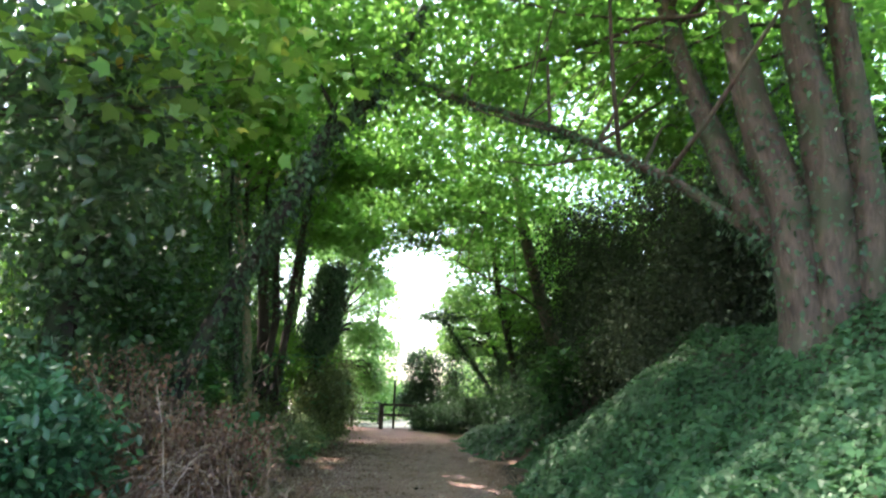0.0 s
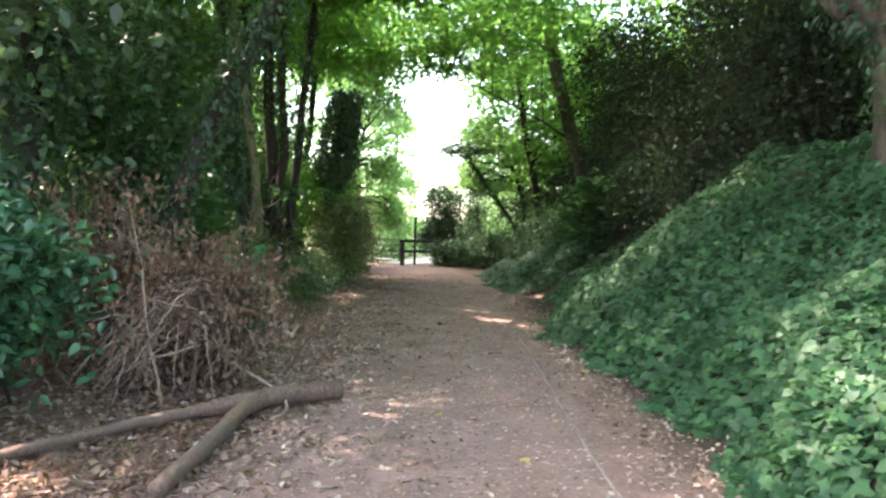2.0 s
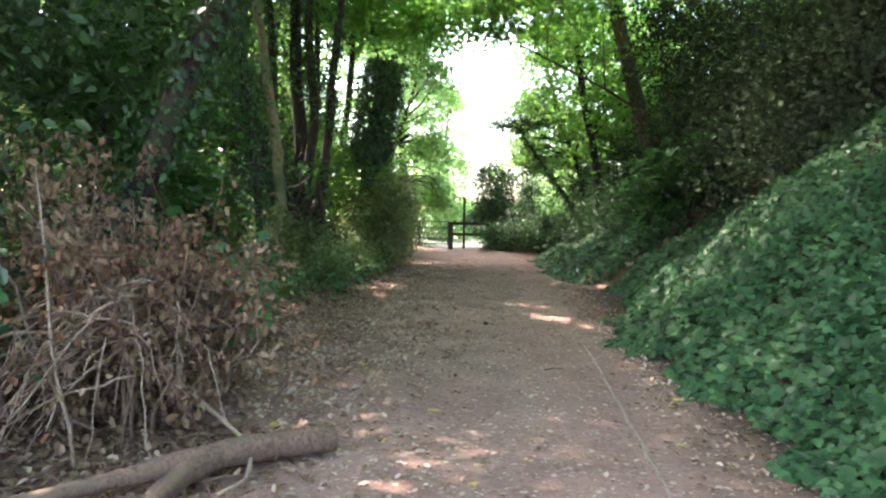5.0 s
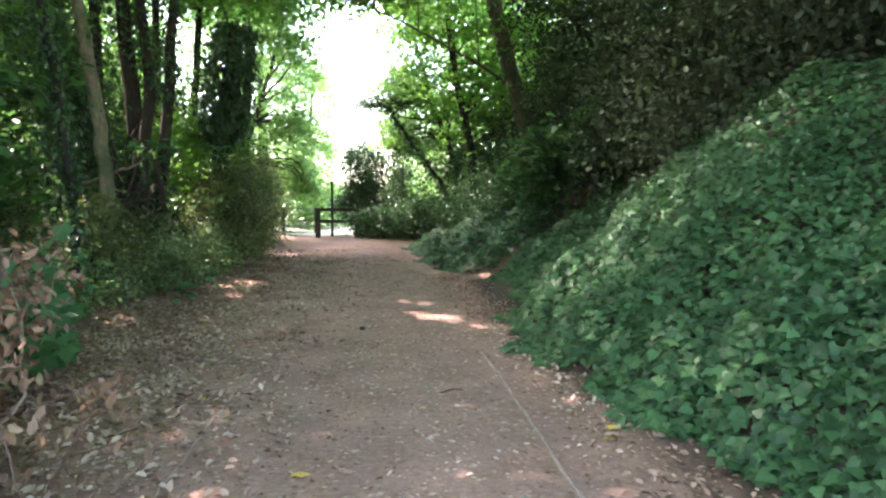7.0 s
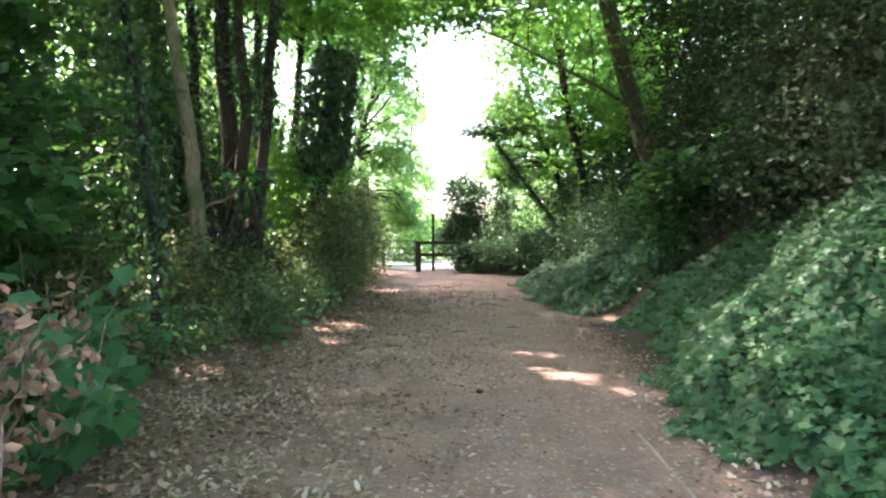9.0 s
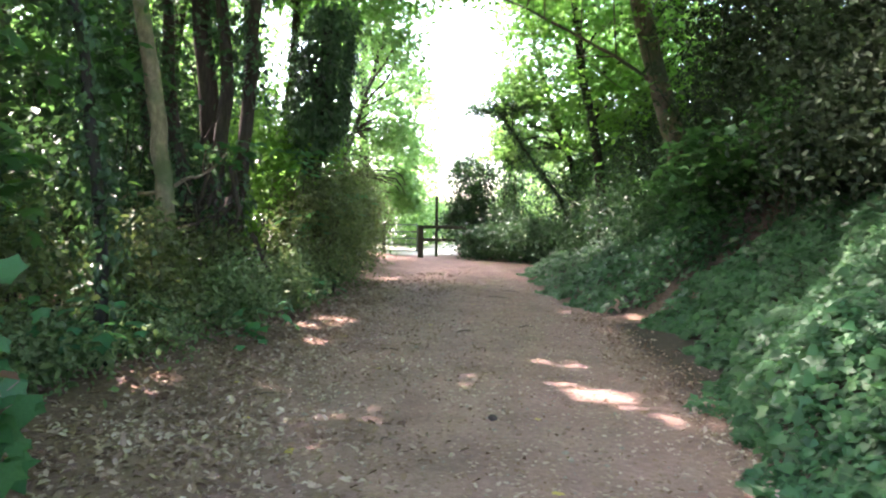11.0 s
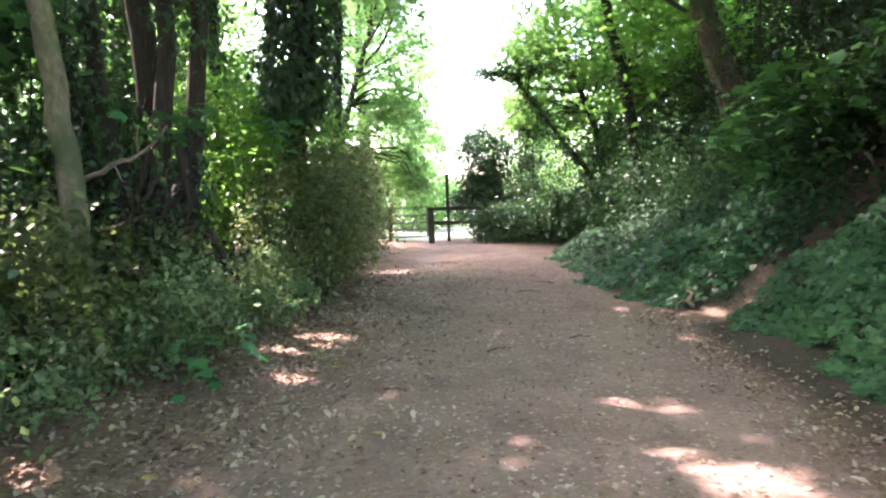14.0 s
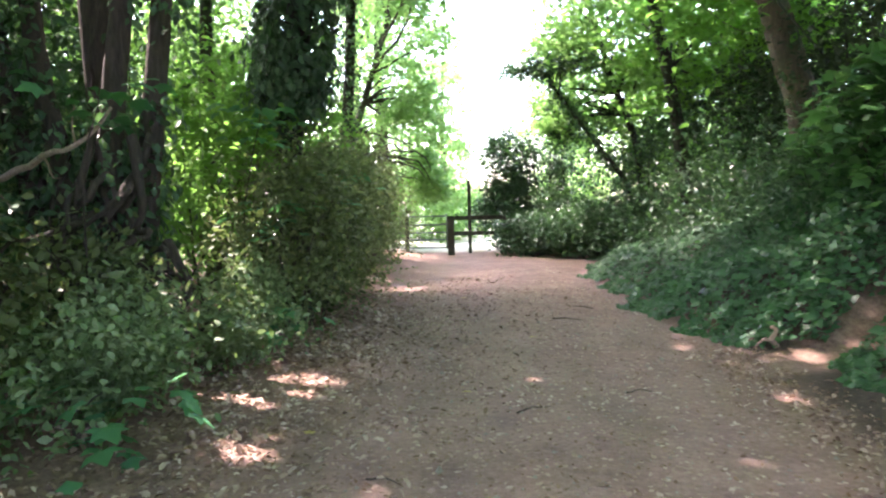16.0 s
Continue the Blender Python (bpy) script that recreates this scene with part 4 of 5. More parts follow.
shrub("hanging_foliage", "mid-green leafy branches filling the gaps between the trunks", [
    ((-5.2, 13.0, 4.7), (0.9, 1.6, 1.4), 4500, 60), ((-6.0, 16.0, 5.4), (1.0, 1.9, 1.7), 5500, 70), ((-6.4, 19.6, 5.4), (1.0, 2.0, 1.9), 5500, 70), ((-6.6, 11.5, 6.4), (1.0, 2.2, 1.4), 4000, 50), ((-6.9, 15.0, 2.6), (0.8, 2.4, 1.6), 4000, 50), ((-6.4, 23.5, 4.6), (1.0, 2.0, 2.6), 6000, 70), ((-6.9, 28.0, 4.6), (1.0, 2.2, 2.6), 5500, 70), ((-6.0, 21.0, 7.6), (1.3, 2.0, 1.2), 4500, 50)], 0.12, OVAL, M_MIDLEAF, 0, spread=0.3)


# ---- ivy on the bank ----
def ivy_places(n, y0, y1, x0, x1, power=1.0):
    """Places on the bank, from x0 to x1 past its foot, but not on the side track."""
    y = y0 + RNG.uniform(0, 1, n) ** power * (y1 - y0)
    d = RNG.uniform(x0, x1, n) + 0.14 * np.sin(y * 3.1) + 0.08 * np.sin(y * 7.7 + 1)
    x = bank_toe(y) + d
    cut = np.abs(y - 18.5 - 0.35 * (x - 2.2)) < 0.28 + 0.08 * np.sin(x * 7)
    keep = ~(cut & (x > 1.6) & (x < 4.2))
    x, y, d = x[keep], y[keep], d[keep]
    n = len(x)
    mound = np.clip(d * 1.6 + 0.3, 0.12, 1)
    lump = 0.10 * np.sin(2.9 * x + 1.3 * y) * np.sin(2.1 * y - 1.7 * x) + 0.05 * np.sin(6.1 * x - 4.3 * y)
    z = ground_z(x, y) + np.maximum((0.10 + lump + 0.14 * RNG.uniform(0, 1, n) ** 1.4) * mound, 0.02)
    P = np.stack([x, y, z], 1)
    N = np.stack([-0.5 + RNG.normal(0, 0.5, n), -0.35 + RNG.normal(0, 0.5, n), np.full(n, 1.0)], 1)
    U = np.stack([-0.8 + RNG.normal(0, 0.6, n), RNG.normal(0, 0.7, n) - 0.4, np.full(n, -0.3)], 1)
    return P, N, U


def bank_ivy():
    root = thing("ivy_carpet", "thick carpet of green ivy covering the bank", "ivy", at=(3.0, 10.0, gz(3.0, 10.0)))
    pieces = []
    for n, y0, y1, x0, x1, s, shape in ((36000, 1.0, 17.5, -0.1, 2.3, 0.064, IVY), (52000, 1.0, 17.5, 0.4, 4.7, 0.064, HEART), (32000, 17.0, 33.0, -0.1, 2.6, 0.075, HEART), (18000, 17.0, 33.0, 1.5, 4.5, 0.08, HEART), (2600, 1.0, 17.4, -0.12, 1.1, 0.115, PALM), (5200, 1.0, 22.0, -0.1, 1.5, 0.105, IVY), (5000, 1.0, 20.0, 1.2, 4.5, 0.1, HEART), (3000, -5.0, 1.2, 0.0, 4.6, 0.14, HEART)):
        P, N, U = ivy_places(n, y0, y1, x0, x1)
        pieces.append(blades(P, N, U, s * RNG.uniform(0.5, 1.25, len(P)), shape))
    tagged(part_mesh("ivy_mat", mesh_from("ivy_mat", *join(pieces), M_IVY), root), kind="stuff")
    # the leaves nearest to the path, each by itself
    blade = [mesh_from("leaf", *blades(np.zeros((1, 3)), np.array([(0.0, 0.0, 1.0)]), np.array([(0.0, 1.0, 0.0)]), np.array([1.0]), sh), M_IVY_ONE) for sh in (IVY, PALM)]
    P, N, U = ivy_places(300, 5.5, 13.0, -0.1, 0.7)
    for p, n, u in zip(P, N, U):
        n = Vector(n).normalized()
        u = Vector(u)
        u = (u - n * u.dot(n)).normalized()
        s = 0.088 * RNG.uniform(0.6, 1.2)
        ob = new("leaf", blade[int(RNG.integers(2))])
        ob.parent = root
        ob.matrix_parent_inverse = root.matrix_basis.inverted()
        m = Matrix((u.cross(n), u, n)).transposed().to_4x4()
        ob.matrix_basis = Matrix.Translation(Vector(p) + Vector((0, 0, 0.02))) @ m @ Matrix.Diagonal((s, s, s, 1))


bank_ivy()


# ---- the forked log and the heap of dead branches ----
def log():
    root = thing("fallen_log", "forked fallen branch with brown bark lying by the path", "log", at=(-1.9, 7.2, 0.05))
    main = bend([(-1.0, 7.72, 0.10), (-1.35, 7.5, 0.105), (-1.7, 7.18, 0.11), (-1.95, 6.95, 0.09), (-2.18, 6.72, 0.085), (-2.53, 6.22, 0.085), (-2.85, 5.6, 0.1), (-3.3, 4.8, 0.12)], 28, 0.004)
    part_mesh("stem", mesh_from("stem", *tube(main, np.interp(np.arange(28), [0, 6, 9, 12, 27], [0.085, 0.08, 0.072, 0.048, 0.036]), 14, 0.05), M_LOG, True), root)
    fork = bend([(-1.55, 7.35, 0.105), (-1.66, 7.0, 0.09), (-1.66, 6.5, 0.075), (-1.65, 6.0, 0.07), (-1.68, 5.3, 0.06)], 18, 0.004)
    part_mesh("fork", mesh_from("fork", *tube(fork, np.linspace(0.068, 0.052, 18), 12, 0.03), M_LOG, True), root)
    d = np.array((0.85, 0.53, 0.0))
    end = np.array((-1.0, 7.72, 0.10))
    part_mesh("sawn_end", mesh_from("sawn_end", *tube([end + d * 0.0, end + d * 0.008], [0.082, 0.078], 14, 0.02), M_CUT), root, "dark weathered sawn end")
    stick = bend([(-2.25, 8.2, 0.32), (-1.9, 7.9, 0.2), (-1.55, 7.6, 0.12), (-1.36, 7.2, 0.05), (-1.42, 6.9, 0.03)], 12, 0.004)
    pole = thing("fallen_stick", "thin bare stick leaning across the log", "stick", at=(-1.6, 7.5, 0.05))
    part_mesh("shaft", mesh_from("shaft", *tube(stick, np.linspace(0.018, 0.012, 12), 7, 0.04), M_TWIG, True), pole)


def brush_pile():
    root = thing("brush_pile", "heap of dead grey-brown branches with withered leaves", "brushwood", at=(-2.9, 8.6, 0.05))
    tips, fine = [], []
    for i in range(150):
        fx, fy = RNG.normal(-2.7, 0.36), RNG.normal(8.6, 0.7)
        a = RNG.uniform(0, 2 * np.pi)
        h, reach = RNG.uniform(0.25, 1.25), RNG.uniform(0.2, 0.8)
        if i % 4 == 0:
            fx, a, h, reach = RNG.normal(-2.75, 0.2), RNG.normal(2.9, 0.35), RNG.uniform(1.3, 2.15), RNG.uniform(0.5, 1.25)
        if i % 3 == 2:
            fx, fy, h, reach = RNG.normal(-2.55, 0.22), RNG.normal(8.6, 0.25), RNG.uniform(0.4, 1.5), reach * 0.5
        fy = min(fy, 8.9)
        p0 = (fx, fy, gz(fx, fy) + 0.05)
        p2 = np.array((fx + math.cos(a) * reach - 0.05, fy + math.sin(a) * reach, h))
        p1 = (np.array(p0) + p2) / 2 + RNG.normal(0, 0.12, 3)
        ln = bend([p0, p1, p2], 9, 0.02)
        ln[:, 2] = np.maximum(ln[:, 2], 0.03)
        part_mesh("branch", mesh_from("branch", *tube(ln, np.linspace(RNG.uniform(0.008, 0.02), 0.004, 9), 5, 0.05), M_TWIG if i % 5 == 0 else M_BARK_BRUSH, True), root)
        for k in range(7):
            s = ln[int(RNG.integers(3, 9))]
            e = s + RNG.normal(0, 0.2, 3) + np.array((0, 0, -0.05))
            e[2] = max(e[2], 0.05)
            sub = bend([s, (s + e) / 2 + RNG.normal(0, 0.04, 3), e], 5, 0.01)
            fine.append(tube(sub, np.linspace(0.005, 0.002, 5), 4))
            tips.append(sub)
    tagged(part_mesh("fine_brushwood", mesh_from("fine_brushwood", *join(fine), M_BARK_BRUSH, True), root), kind="stuff")
    for i in range(84):
        c0 = np.array((RNG.normal(-2.45, 0.16), RNG.normal(8.0, 0.22), RNG.uniform(0.45, 1.05)))
        a = RNG.normal(3.9, 0.75)
        out = RNG.uniform(0.5, 1.25)
        end = c0 + np.array((math.cos(a) * out, math.sin(a) * out * 0.8, -c0[2] * RNG.uniform(0.5, 0.97)))
        knee = c0 * 0.5 + end * 0.5 + np.array((0, 0, RNG.uniform(0.08, 0.3))) + RNG.normal(0, 0.05, 3)
        ln = bend([c0, knee, end], 11, 0.012)
        ln[:, 2] = np.maximum(ln[:, 2], 0.04)
        r = RNG.uniform(0.005, 0.013)
        part_mesh("twig", mesh_from("twig", *tube(ln, np.linspace(r, 0.003, 11), 5, 0.06), M_TWIG if i % 3 else M_BARK_BRUSH, True), root)
    t = np.concatenate(tips)
    n = 12000
    P = t[RNG.integers(0, len(t), n)] + RNG.normal(0, 0.05, (n, 3))
    P = P[P[:, 2] > 0.12]
    n = len(P)
    ob = part_mesh("withered_foliage", mesh_from("withered_foliage", *blades(P, RNG.normal(0, 1, (n, 3)), RNG.normal(0, 0.5, (n, 3)) + np.array((0, 0, -0.9)), 0.075 * RNG.uniform(0.5, 1.2, n), CURL), M_DEAD), root, "curled brown withered leaves")
    tagged(ob, kind="stuff")


def crook_debris():
    """Broken sticks and dead leaves gathered round the forked log."""
    bits = []
    for i in range(260):
        x, y = RNG.uniform(-3.2, -1.35), RNG.uniform(5.0, 7.9)
        a, length = RNG.uniform(0, np.pi), RNG.uniform(0.08, 0.45)
        z = float(ground_z(x, y)) + RNG.uniform(0.01, 0.06)
        d = np.array((math.cos(a), math.sin(a), RNG.normal(0, 0.1))) * length
        ln = bend([(x, y, z), np.array((x, y, z + 0.02)) + d * 0.5 + RNG.normal(0, 0.02, 3), np.array((x, y, z)) + d], 5)
        ln[:, 2] = np.maximum(ln[:, 2], z - 0.015)
        bits.append(tube(ln, np.linspace(RNG.uniform(0.003, 0.008), 0.002, 5), 4))
    ob = new("stick_litter", mesh_from("stick_litter", *join(bits), M_BARK_BRUSH, True))
    tagged(ob, "broken brown sticks strewn round the forked log", "sticks", kind="stuff")
    n = 2600
    x, y = RNG.normal(-2.3, 0.5, n), RNG.uniform(4.8, 8.2, n)
    P = np.stack([x, y, ground_z(x, y) + RNG.uniform(0.006, 0.05, n)], 1)
    ob = new("leaf_drift", mesh_from("leaf_drift", *blades(P, np.array((0, 0, 1.0)) + RNG.normal(0, 0.5, (n, 3)), RNG.normal(0, 1, (n, 3)), 0.07 * RNG.uniform(0.4, 1.2, n), CURL), M_DEAD))
    tagged(ob, "curled brown dead leaves drifted against the log", "leaf litter", kind="stuff")


log()
brush_pile()
crook_debris()


def sapling():
    root = thing("broken_sapling", "cut sapling with broad green and withered brown leaves", "sapling", at=(-2.85, 10.6, 0.0))
    bits, P = [], []
    for i in range(16):
        s = np.array((RNG.normal(-2.95, 0.16), RNG.normal(10.7, 0.3), 0.05))
        e = s + np.array((RNG.uniform(-0.35, 0.5), RNG.normal(-0.1, 0.25), RNG.uniform(0.3, 1.15)))
        ln = bend([s, (s + e) / 2 + RNG.normal(0, 0.07, 3), e], 8, 0.01)
        bits.append(tube(ln, np.linspace(0.009, 0.003, 8), 5))
        P.append(ln[2:])
    for V, F in bits:
        part_mesh("stem", mesh_from("stem", V, F, M_TWIG, True), root)
    P = np.concatenate(P)
    for name, n, size, shape, mat, label in (("green_foliage", 190, 0.19, PALM, M_SAPLING, "broad lobed green leaves"), ("small_foliage", 260, 0.1, PALM, M_SAPLING, "smaller green leaves"), ("withered_foliage", 60, 0.1, CURL, M_DEAD, "hanging brown withered leaves")):
        q = P[RNG.integers(0, len(P), n)] + RNG.normal(0, 0.08, (n, 3))
        q[:, 2] = np.maximum(q[:, 2], 0.1)
        N = RNG.normal(0, 0.45, (n, 3)) + np.array((0.25, -0.7, 0.7))
        U = RNG.normal(0, 0.6, (n, 3)) + np.array((0.2, -0.3, -0.8))
        part_mesh(name, mesh_from(name, *blades(q, N, U, size * RNG.uniform(0.5, 1.2, n), shape), mat), root, label)


sapling()


# ---- barrier and gate at the path's end ----
def box(cx, cy, cz, sx, sy, sz, bevel=0.008):
    bm = bmesh.new()
    bmesh.ops.create_cube(bm, size=1.0, matrix=Matrix.Translation((cx, cy, cz)) @ Matrix.Diagonal((sx, sy, sz, 1)))
    bmesh.ops.bevel(bm, geom=bm.edges[:], offset=bevel, segments=2, affect='EDGES')
    return bm


def barrier():
    root = thing("timber_barrier", "dark weathered timber barrier with two rails", "barrier", at=(-1.2, 32.5, 0))
    part("post", box(-1.96, 32.5, 0.53, 0.19, 0.19, 1.16), M_POST, root)
    part("post", box(-0.42, 32.55, 0.5, 0.16, 0.16, 1.1), M_POST, root)
    part("rail", box(-1.15, 32.5, 1.05, 1.6, 0.09, 0.12), M_POST, root)
    part("rail", box(-1.15, 32.5, 0.6, 1.6, 0.08, 0.12), M_POST, root)
    tall = thing("marker_post", "tall slim timber post beside the barrier", "post", at=(-1.42, 32.75, 0))
    part("shaft", box(-1.42, 32.75, 1.05, 0.10, 0.10, 2.1), M_POST, tall)
    part("cap", box(-1.42, 32.75, 2.12, 0.12, 0.12, 0.05), M_POST, tall)


def field_gate():
    root = thing("field_gate", "closed tubular metal field gate with five bars", "gate", at=(-3.8, 33.5, 0))
    for z in (0.14, 0.38, 0.60, 0.84, 1.10):
        part_mesh("bar", mesh_from("bar", *tube([(-5.4, 33.5, z), (-3.8, 33.5, z), (-2.16, 33.5, z)], 0.022, 8), M_METAL, True), root)
    for x in (-5.4, -3.8, -2.16):
        up = part_mesh("upright", mesh_from("upright", *tube([(x, 33.5, 0.10), (x, 33.5, 0.6), (x, 33.5, 1.16)], 0.025, 8), M_METAL, True), root)
        if x == -2.16:
            part("latch", box(-2.25, 33.46, 0.86, 0.16, 0.05, 0.06), M_METAL, up)
    post = thing("gate_post", "dark timber gate post at the hedge", "post", at=(-3.35, 33.2, 0))
    part("shaft", box(-3.35, 33.2, 0.55, 0.12, 0.12, 1.2), M_POST, post)


barrier()
field_gate()


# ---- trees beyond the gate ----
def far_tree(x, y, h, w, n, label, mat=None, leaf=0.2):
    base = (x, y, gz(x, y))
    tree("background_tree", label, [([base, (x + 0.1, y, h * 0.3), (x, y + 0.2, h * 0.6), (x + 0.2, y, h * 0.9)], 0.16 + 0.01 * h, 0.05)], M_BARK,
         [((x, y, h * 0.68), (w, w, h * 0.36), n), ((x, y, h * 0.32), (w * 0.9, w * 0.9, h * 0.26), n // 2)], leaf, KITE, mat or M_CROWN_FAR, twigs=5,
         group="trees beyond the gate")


far_tree(-4.6, 36.0, 11, 2.2, 9000, "bright green tree beside the gate", leaf=0.16)
far_tree(-8.5, 31.0, 12, 3.0, 9000, "bright green tree behind the hedge", leaf=0.18)
far_tree(-9.0, 24.0, 12, 3.0, 9000, "green tree in the wood behind the hedge", M_CROWN, 0.16)
far_tree(-10.8, 17.0, 12, 3.0, 9000, "green tree in the wood behind the trunks", M_CROWN, 0.16)
far_tree(-10.6, 10.0, 12, 3.0, 9000, "shaded green tree behind the thicket", M_CROWN, 0.15)
far_tree(-8.0, 3.5, 10, 3.0, 4500, "shaded green tree behind the broad-leaved bush", M_CROWN, 0.15)
far_tree(5.8, 31.0, 11, 2.6, 9000, "bright green tree behind the brambles", leaf=0.16)
far_tree(6.0, 37.5, 12, 3.0, 8000, "sunlit green tree past the barrier", leaf=0.2)
far_tree(9.5, 24.0, 13, 3.2, 9000, "green tree on top of the bank", M_CROWN, 0.16)
far_tree(10.0, 15.0, 13, 3.2, 6000, "green tree behind the evergreen thicket", M_CROWN, 0.16)
far_tree(9.5, 6.0, 12, 3.2, 5000, "green tree high on the bank", M_CROWN, 0.15)
far_tree(-7.0, 44.0, 13, 3.2, 8000, "sunlit pale green tree across the field", leaf=0.24)
far_tree(-13.0, 40.0, 14, 3.6, 8000, "sunlit tree at the field's edge", leaf=0.24)
far_tree(10.0, 46.0, 13, 3.6, 8000, "sunlit tree across the field", leaf=0.24)
far_tree(-4.5, 62.0, 12, 3.0, 6000, "hazy tree across the field", leaf=0.3)
far_tree(4.5, 60.0, 11, 2.6, 6000, "hazy tree at the far hedge", leaf=0.3)
far_tree(-7.0, -12.0, 11, 3.4, 3000, "shady tree beside the path behind", M_CROWN, 0.17)
# Crowns out of view, added to cut sky light and sun on the bank.
tree("canopy_tree", "unseen shady tree added on the bank behind", [([P3(7.5, -1.0), (7.3, -1.0, 5.0), (5.5, -1.0, 8.0), (3.5, -1.0, 8.6)], 0.2, 0.06)], M_BARK, [((3.6, -0.5, 7.8), (2.6, 2.8, 1.2), 4000), ((-1.2, -2.2, 8.4), (3.0, 2.6, 1.1), 4000), ((0.2, 4.6, 9.6), (3.0, 2.6, 1.0), 6000), ((3.2, 1.8, 9.2), (2.6, 2.6, 1.0), 4500), ((-3.0, -6.5, 9.0), (3.5, 3.0, 1.2), 3500), ((3.0, -6.5, 9.0), (3.5, 3.0, 1.2), 3500)], 0.2, KITE, M_CROWN)
far_tree(8.0, -12.0, 12, 3.4, 3000, "unseen shady tree added on the bank behind", M_CROWN, 0.17)


def overhead(name, label, stem, crowns):
    tree(name, label, [(stem, 0.22, 0.06)], M_BARK, crowns, 0.2, KITE, M_CROWN, twigs=9)


overhead("canopy_tree", "tall tree whose leafy crown arches over the path", [P3(-7.5, 14.0), (-7.4, 14, 6), (-6.8, 14, 11.0), (-3.5, 14.2, 12.5), (0.5, 14.5, 12.8)],
         # The last crown is added in the sun's way to keep the bank shaded.
         [((-2.4, 14.5, 10.4), (3.0, 3.2, 1.3), 3300), ((0.8, 17.5, 10.0), (2.8, 2.8, 1.3), 4000), ((0.0, 10.0, 10.6), (3.0, 2.6, 1.2), 4600), ((-2.6, 19.5, 9.6), (2.6, 2.8, 1.6), 4400), ((-0.6, 13.0, 9.8), (2.2, 2.4, 0.8), 3800)])
overhead("canopy_tree", "tall tree on the bank arching over the path", [P3(8.2, 18.5), (8.2, 18.5, 6.0), (7.5, 19, 10.5), (4.0, 19.5, 12.3), (1.0, 20, 12.6)],
         [((1.5, 20.5, 9.4), (2.8, 2.8, 1.5), 5200), ((-0.8, 24.0, 9.4), (3.0, 2.4, 1.6), 4400), ((3.5, 15.5, 10.0), (2.8, 2.8, 1.4), 4500), ((5.5, 20.0, 9.0), (2.4, 3.0, 1.8), 5000)])


# the wood on both sides, down to the ground
def understory(label, blobs, mat, leaf):
    shrub("understory_bush", label, blobs, leaf, KITE, mat, 5, M_BARK, 0.7, plate=0.4, spread=0.5)


understory("tall leafy understory in half shade behind the trunks", [((-7.6, 3 + 4.2 * k, 2.6), (1.1, 2.4, 2.5), 4200, 44) for k in range(4)], M_CROWN, 0.17)
understory("tall bright leafy understory behind the hedge", [((-7.4, 20 + 4.2 * k, 2.8), (1.2, 2.4, 2.7), 4200, 44) for k in range(4)], M_CROWN_FAR, 0.18)
understory("leafy saplings crowding the top of the bank", [((8.8, 3 + 4.6 * k, 6.0 - 0.5 * k), (1.2, 2.6, 2.6), 3600, 44) for k in range(7)], M_CROWN, 0.18)
understory("bright hazel bushes by the gate", [((-4.2, 35.6, 1.8), (1.3, 1.0, 1.7), 2600, 30), ((4.4, 34.0, 2.2), (1.8, 1.2, 2.0), 3600, 36)], M_CROWN_FAR, 0.16)
understory("high leafy boughs behind the many-stemmed tree", [((6.4, 29.5, 4.2), (1.4, 2.0, 3.0), 4000, 44), ((8.2, 10.5, 8.2), (1.6, 4.0, 2.6), 6000, 60), ((8.4, 18.0, 8.0), (1.6, 4.0, 2.4), 6500, 60), ((7.2, 24.0, 6.5), (1.6, 2.6, 2.6), 4500, 46)], M_CROWN, 0.21)
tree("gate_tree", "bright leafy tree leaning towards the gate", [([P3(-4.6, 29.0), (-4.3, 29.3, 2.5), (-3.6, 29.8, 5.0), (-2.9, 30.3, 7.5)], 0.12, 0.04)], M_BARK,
     # The two crowns above z 9 are added to shade the path's end.
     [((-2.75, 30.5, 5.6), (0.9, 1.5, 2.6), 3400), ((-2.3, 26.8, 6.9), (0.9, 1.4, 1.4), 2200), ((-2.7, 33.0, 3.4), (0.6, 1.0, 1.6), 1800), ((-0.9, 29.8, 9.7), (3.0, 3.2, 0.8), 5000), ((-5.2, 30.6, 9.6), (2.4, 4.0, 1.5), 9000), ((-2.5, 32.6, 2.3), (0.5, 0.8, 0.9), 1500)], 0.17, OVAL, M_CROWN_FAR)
# Three trees added where the sun's rays pass, to shade path and verge.
tree("canopy_tree", "leafy tree added above the thicket for its shade", [([P3(-7.2, 11.0), (-7.0, 11.0, 4.0), (-6.0, 11.0, 7.5), (-4.5, 10.8, 8.6)], 0.16, 0.05)], M_BARK,
     [((-4.3, 10.8, 8.3), (1.8, 2.2, 0.9), 2800), ((-5.3, 13.2, 8.4), (1.8, 1.5, 0.9), 2200)], 0.2, KITE, M_CROWN)
tree("canopy_tree", "leafy tree added for shade behind the coppiced stems", [([P3(-7.6, 18.4), (-7.5, 18.4, 4.0), (-7.2, 18.4, 7.0), (-6.6, 18.5, 9.0)], 0.16, 0.05)], M_BARK, [((-6.6, 18.5, 8.6), (2.0, 2.8, 1.1), 4200), ((-5.3, 20.3, 8.4), (1.5, 1.4, 0.9), 3000)], 0.2, KITE, M_CROWN)
tree("canopy_tree", "leafy tree added so its crown shades the path", [([P3(-6.7, 22.4), (-6.6, 22.4, 4.0), (-6.0, 22.4, 7.0), (-4.8, 22.5, 8.8)], 0.16, 0.05)], M_BARK, [((-4.6, 22.5, 8.3), (2.0, 3.0, 1.0), 4200)], 0.2, KITE, M_CROWN)


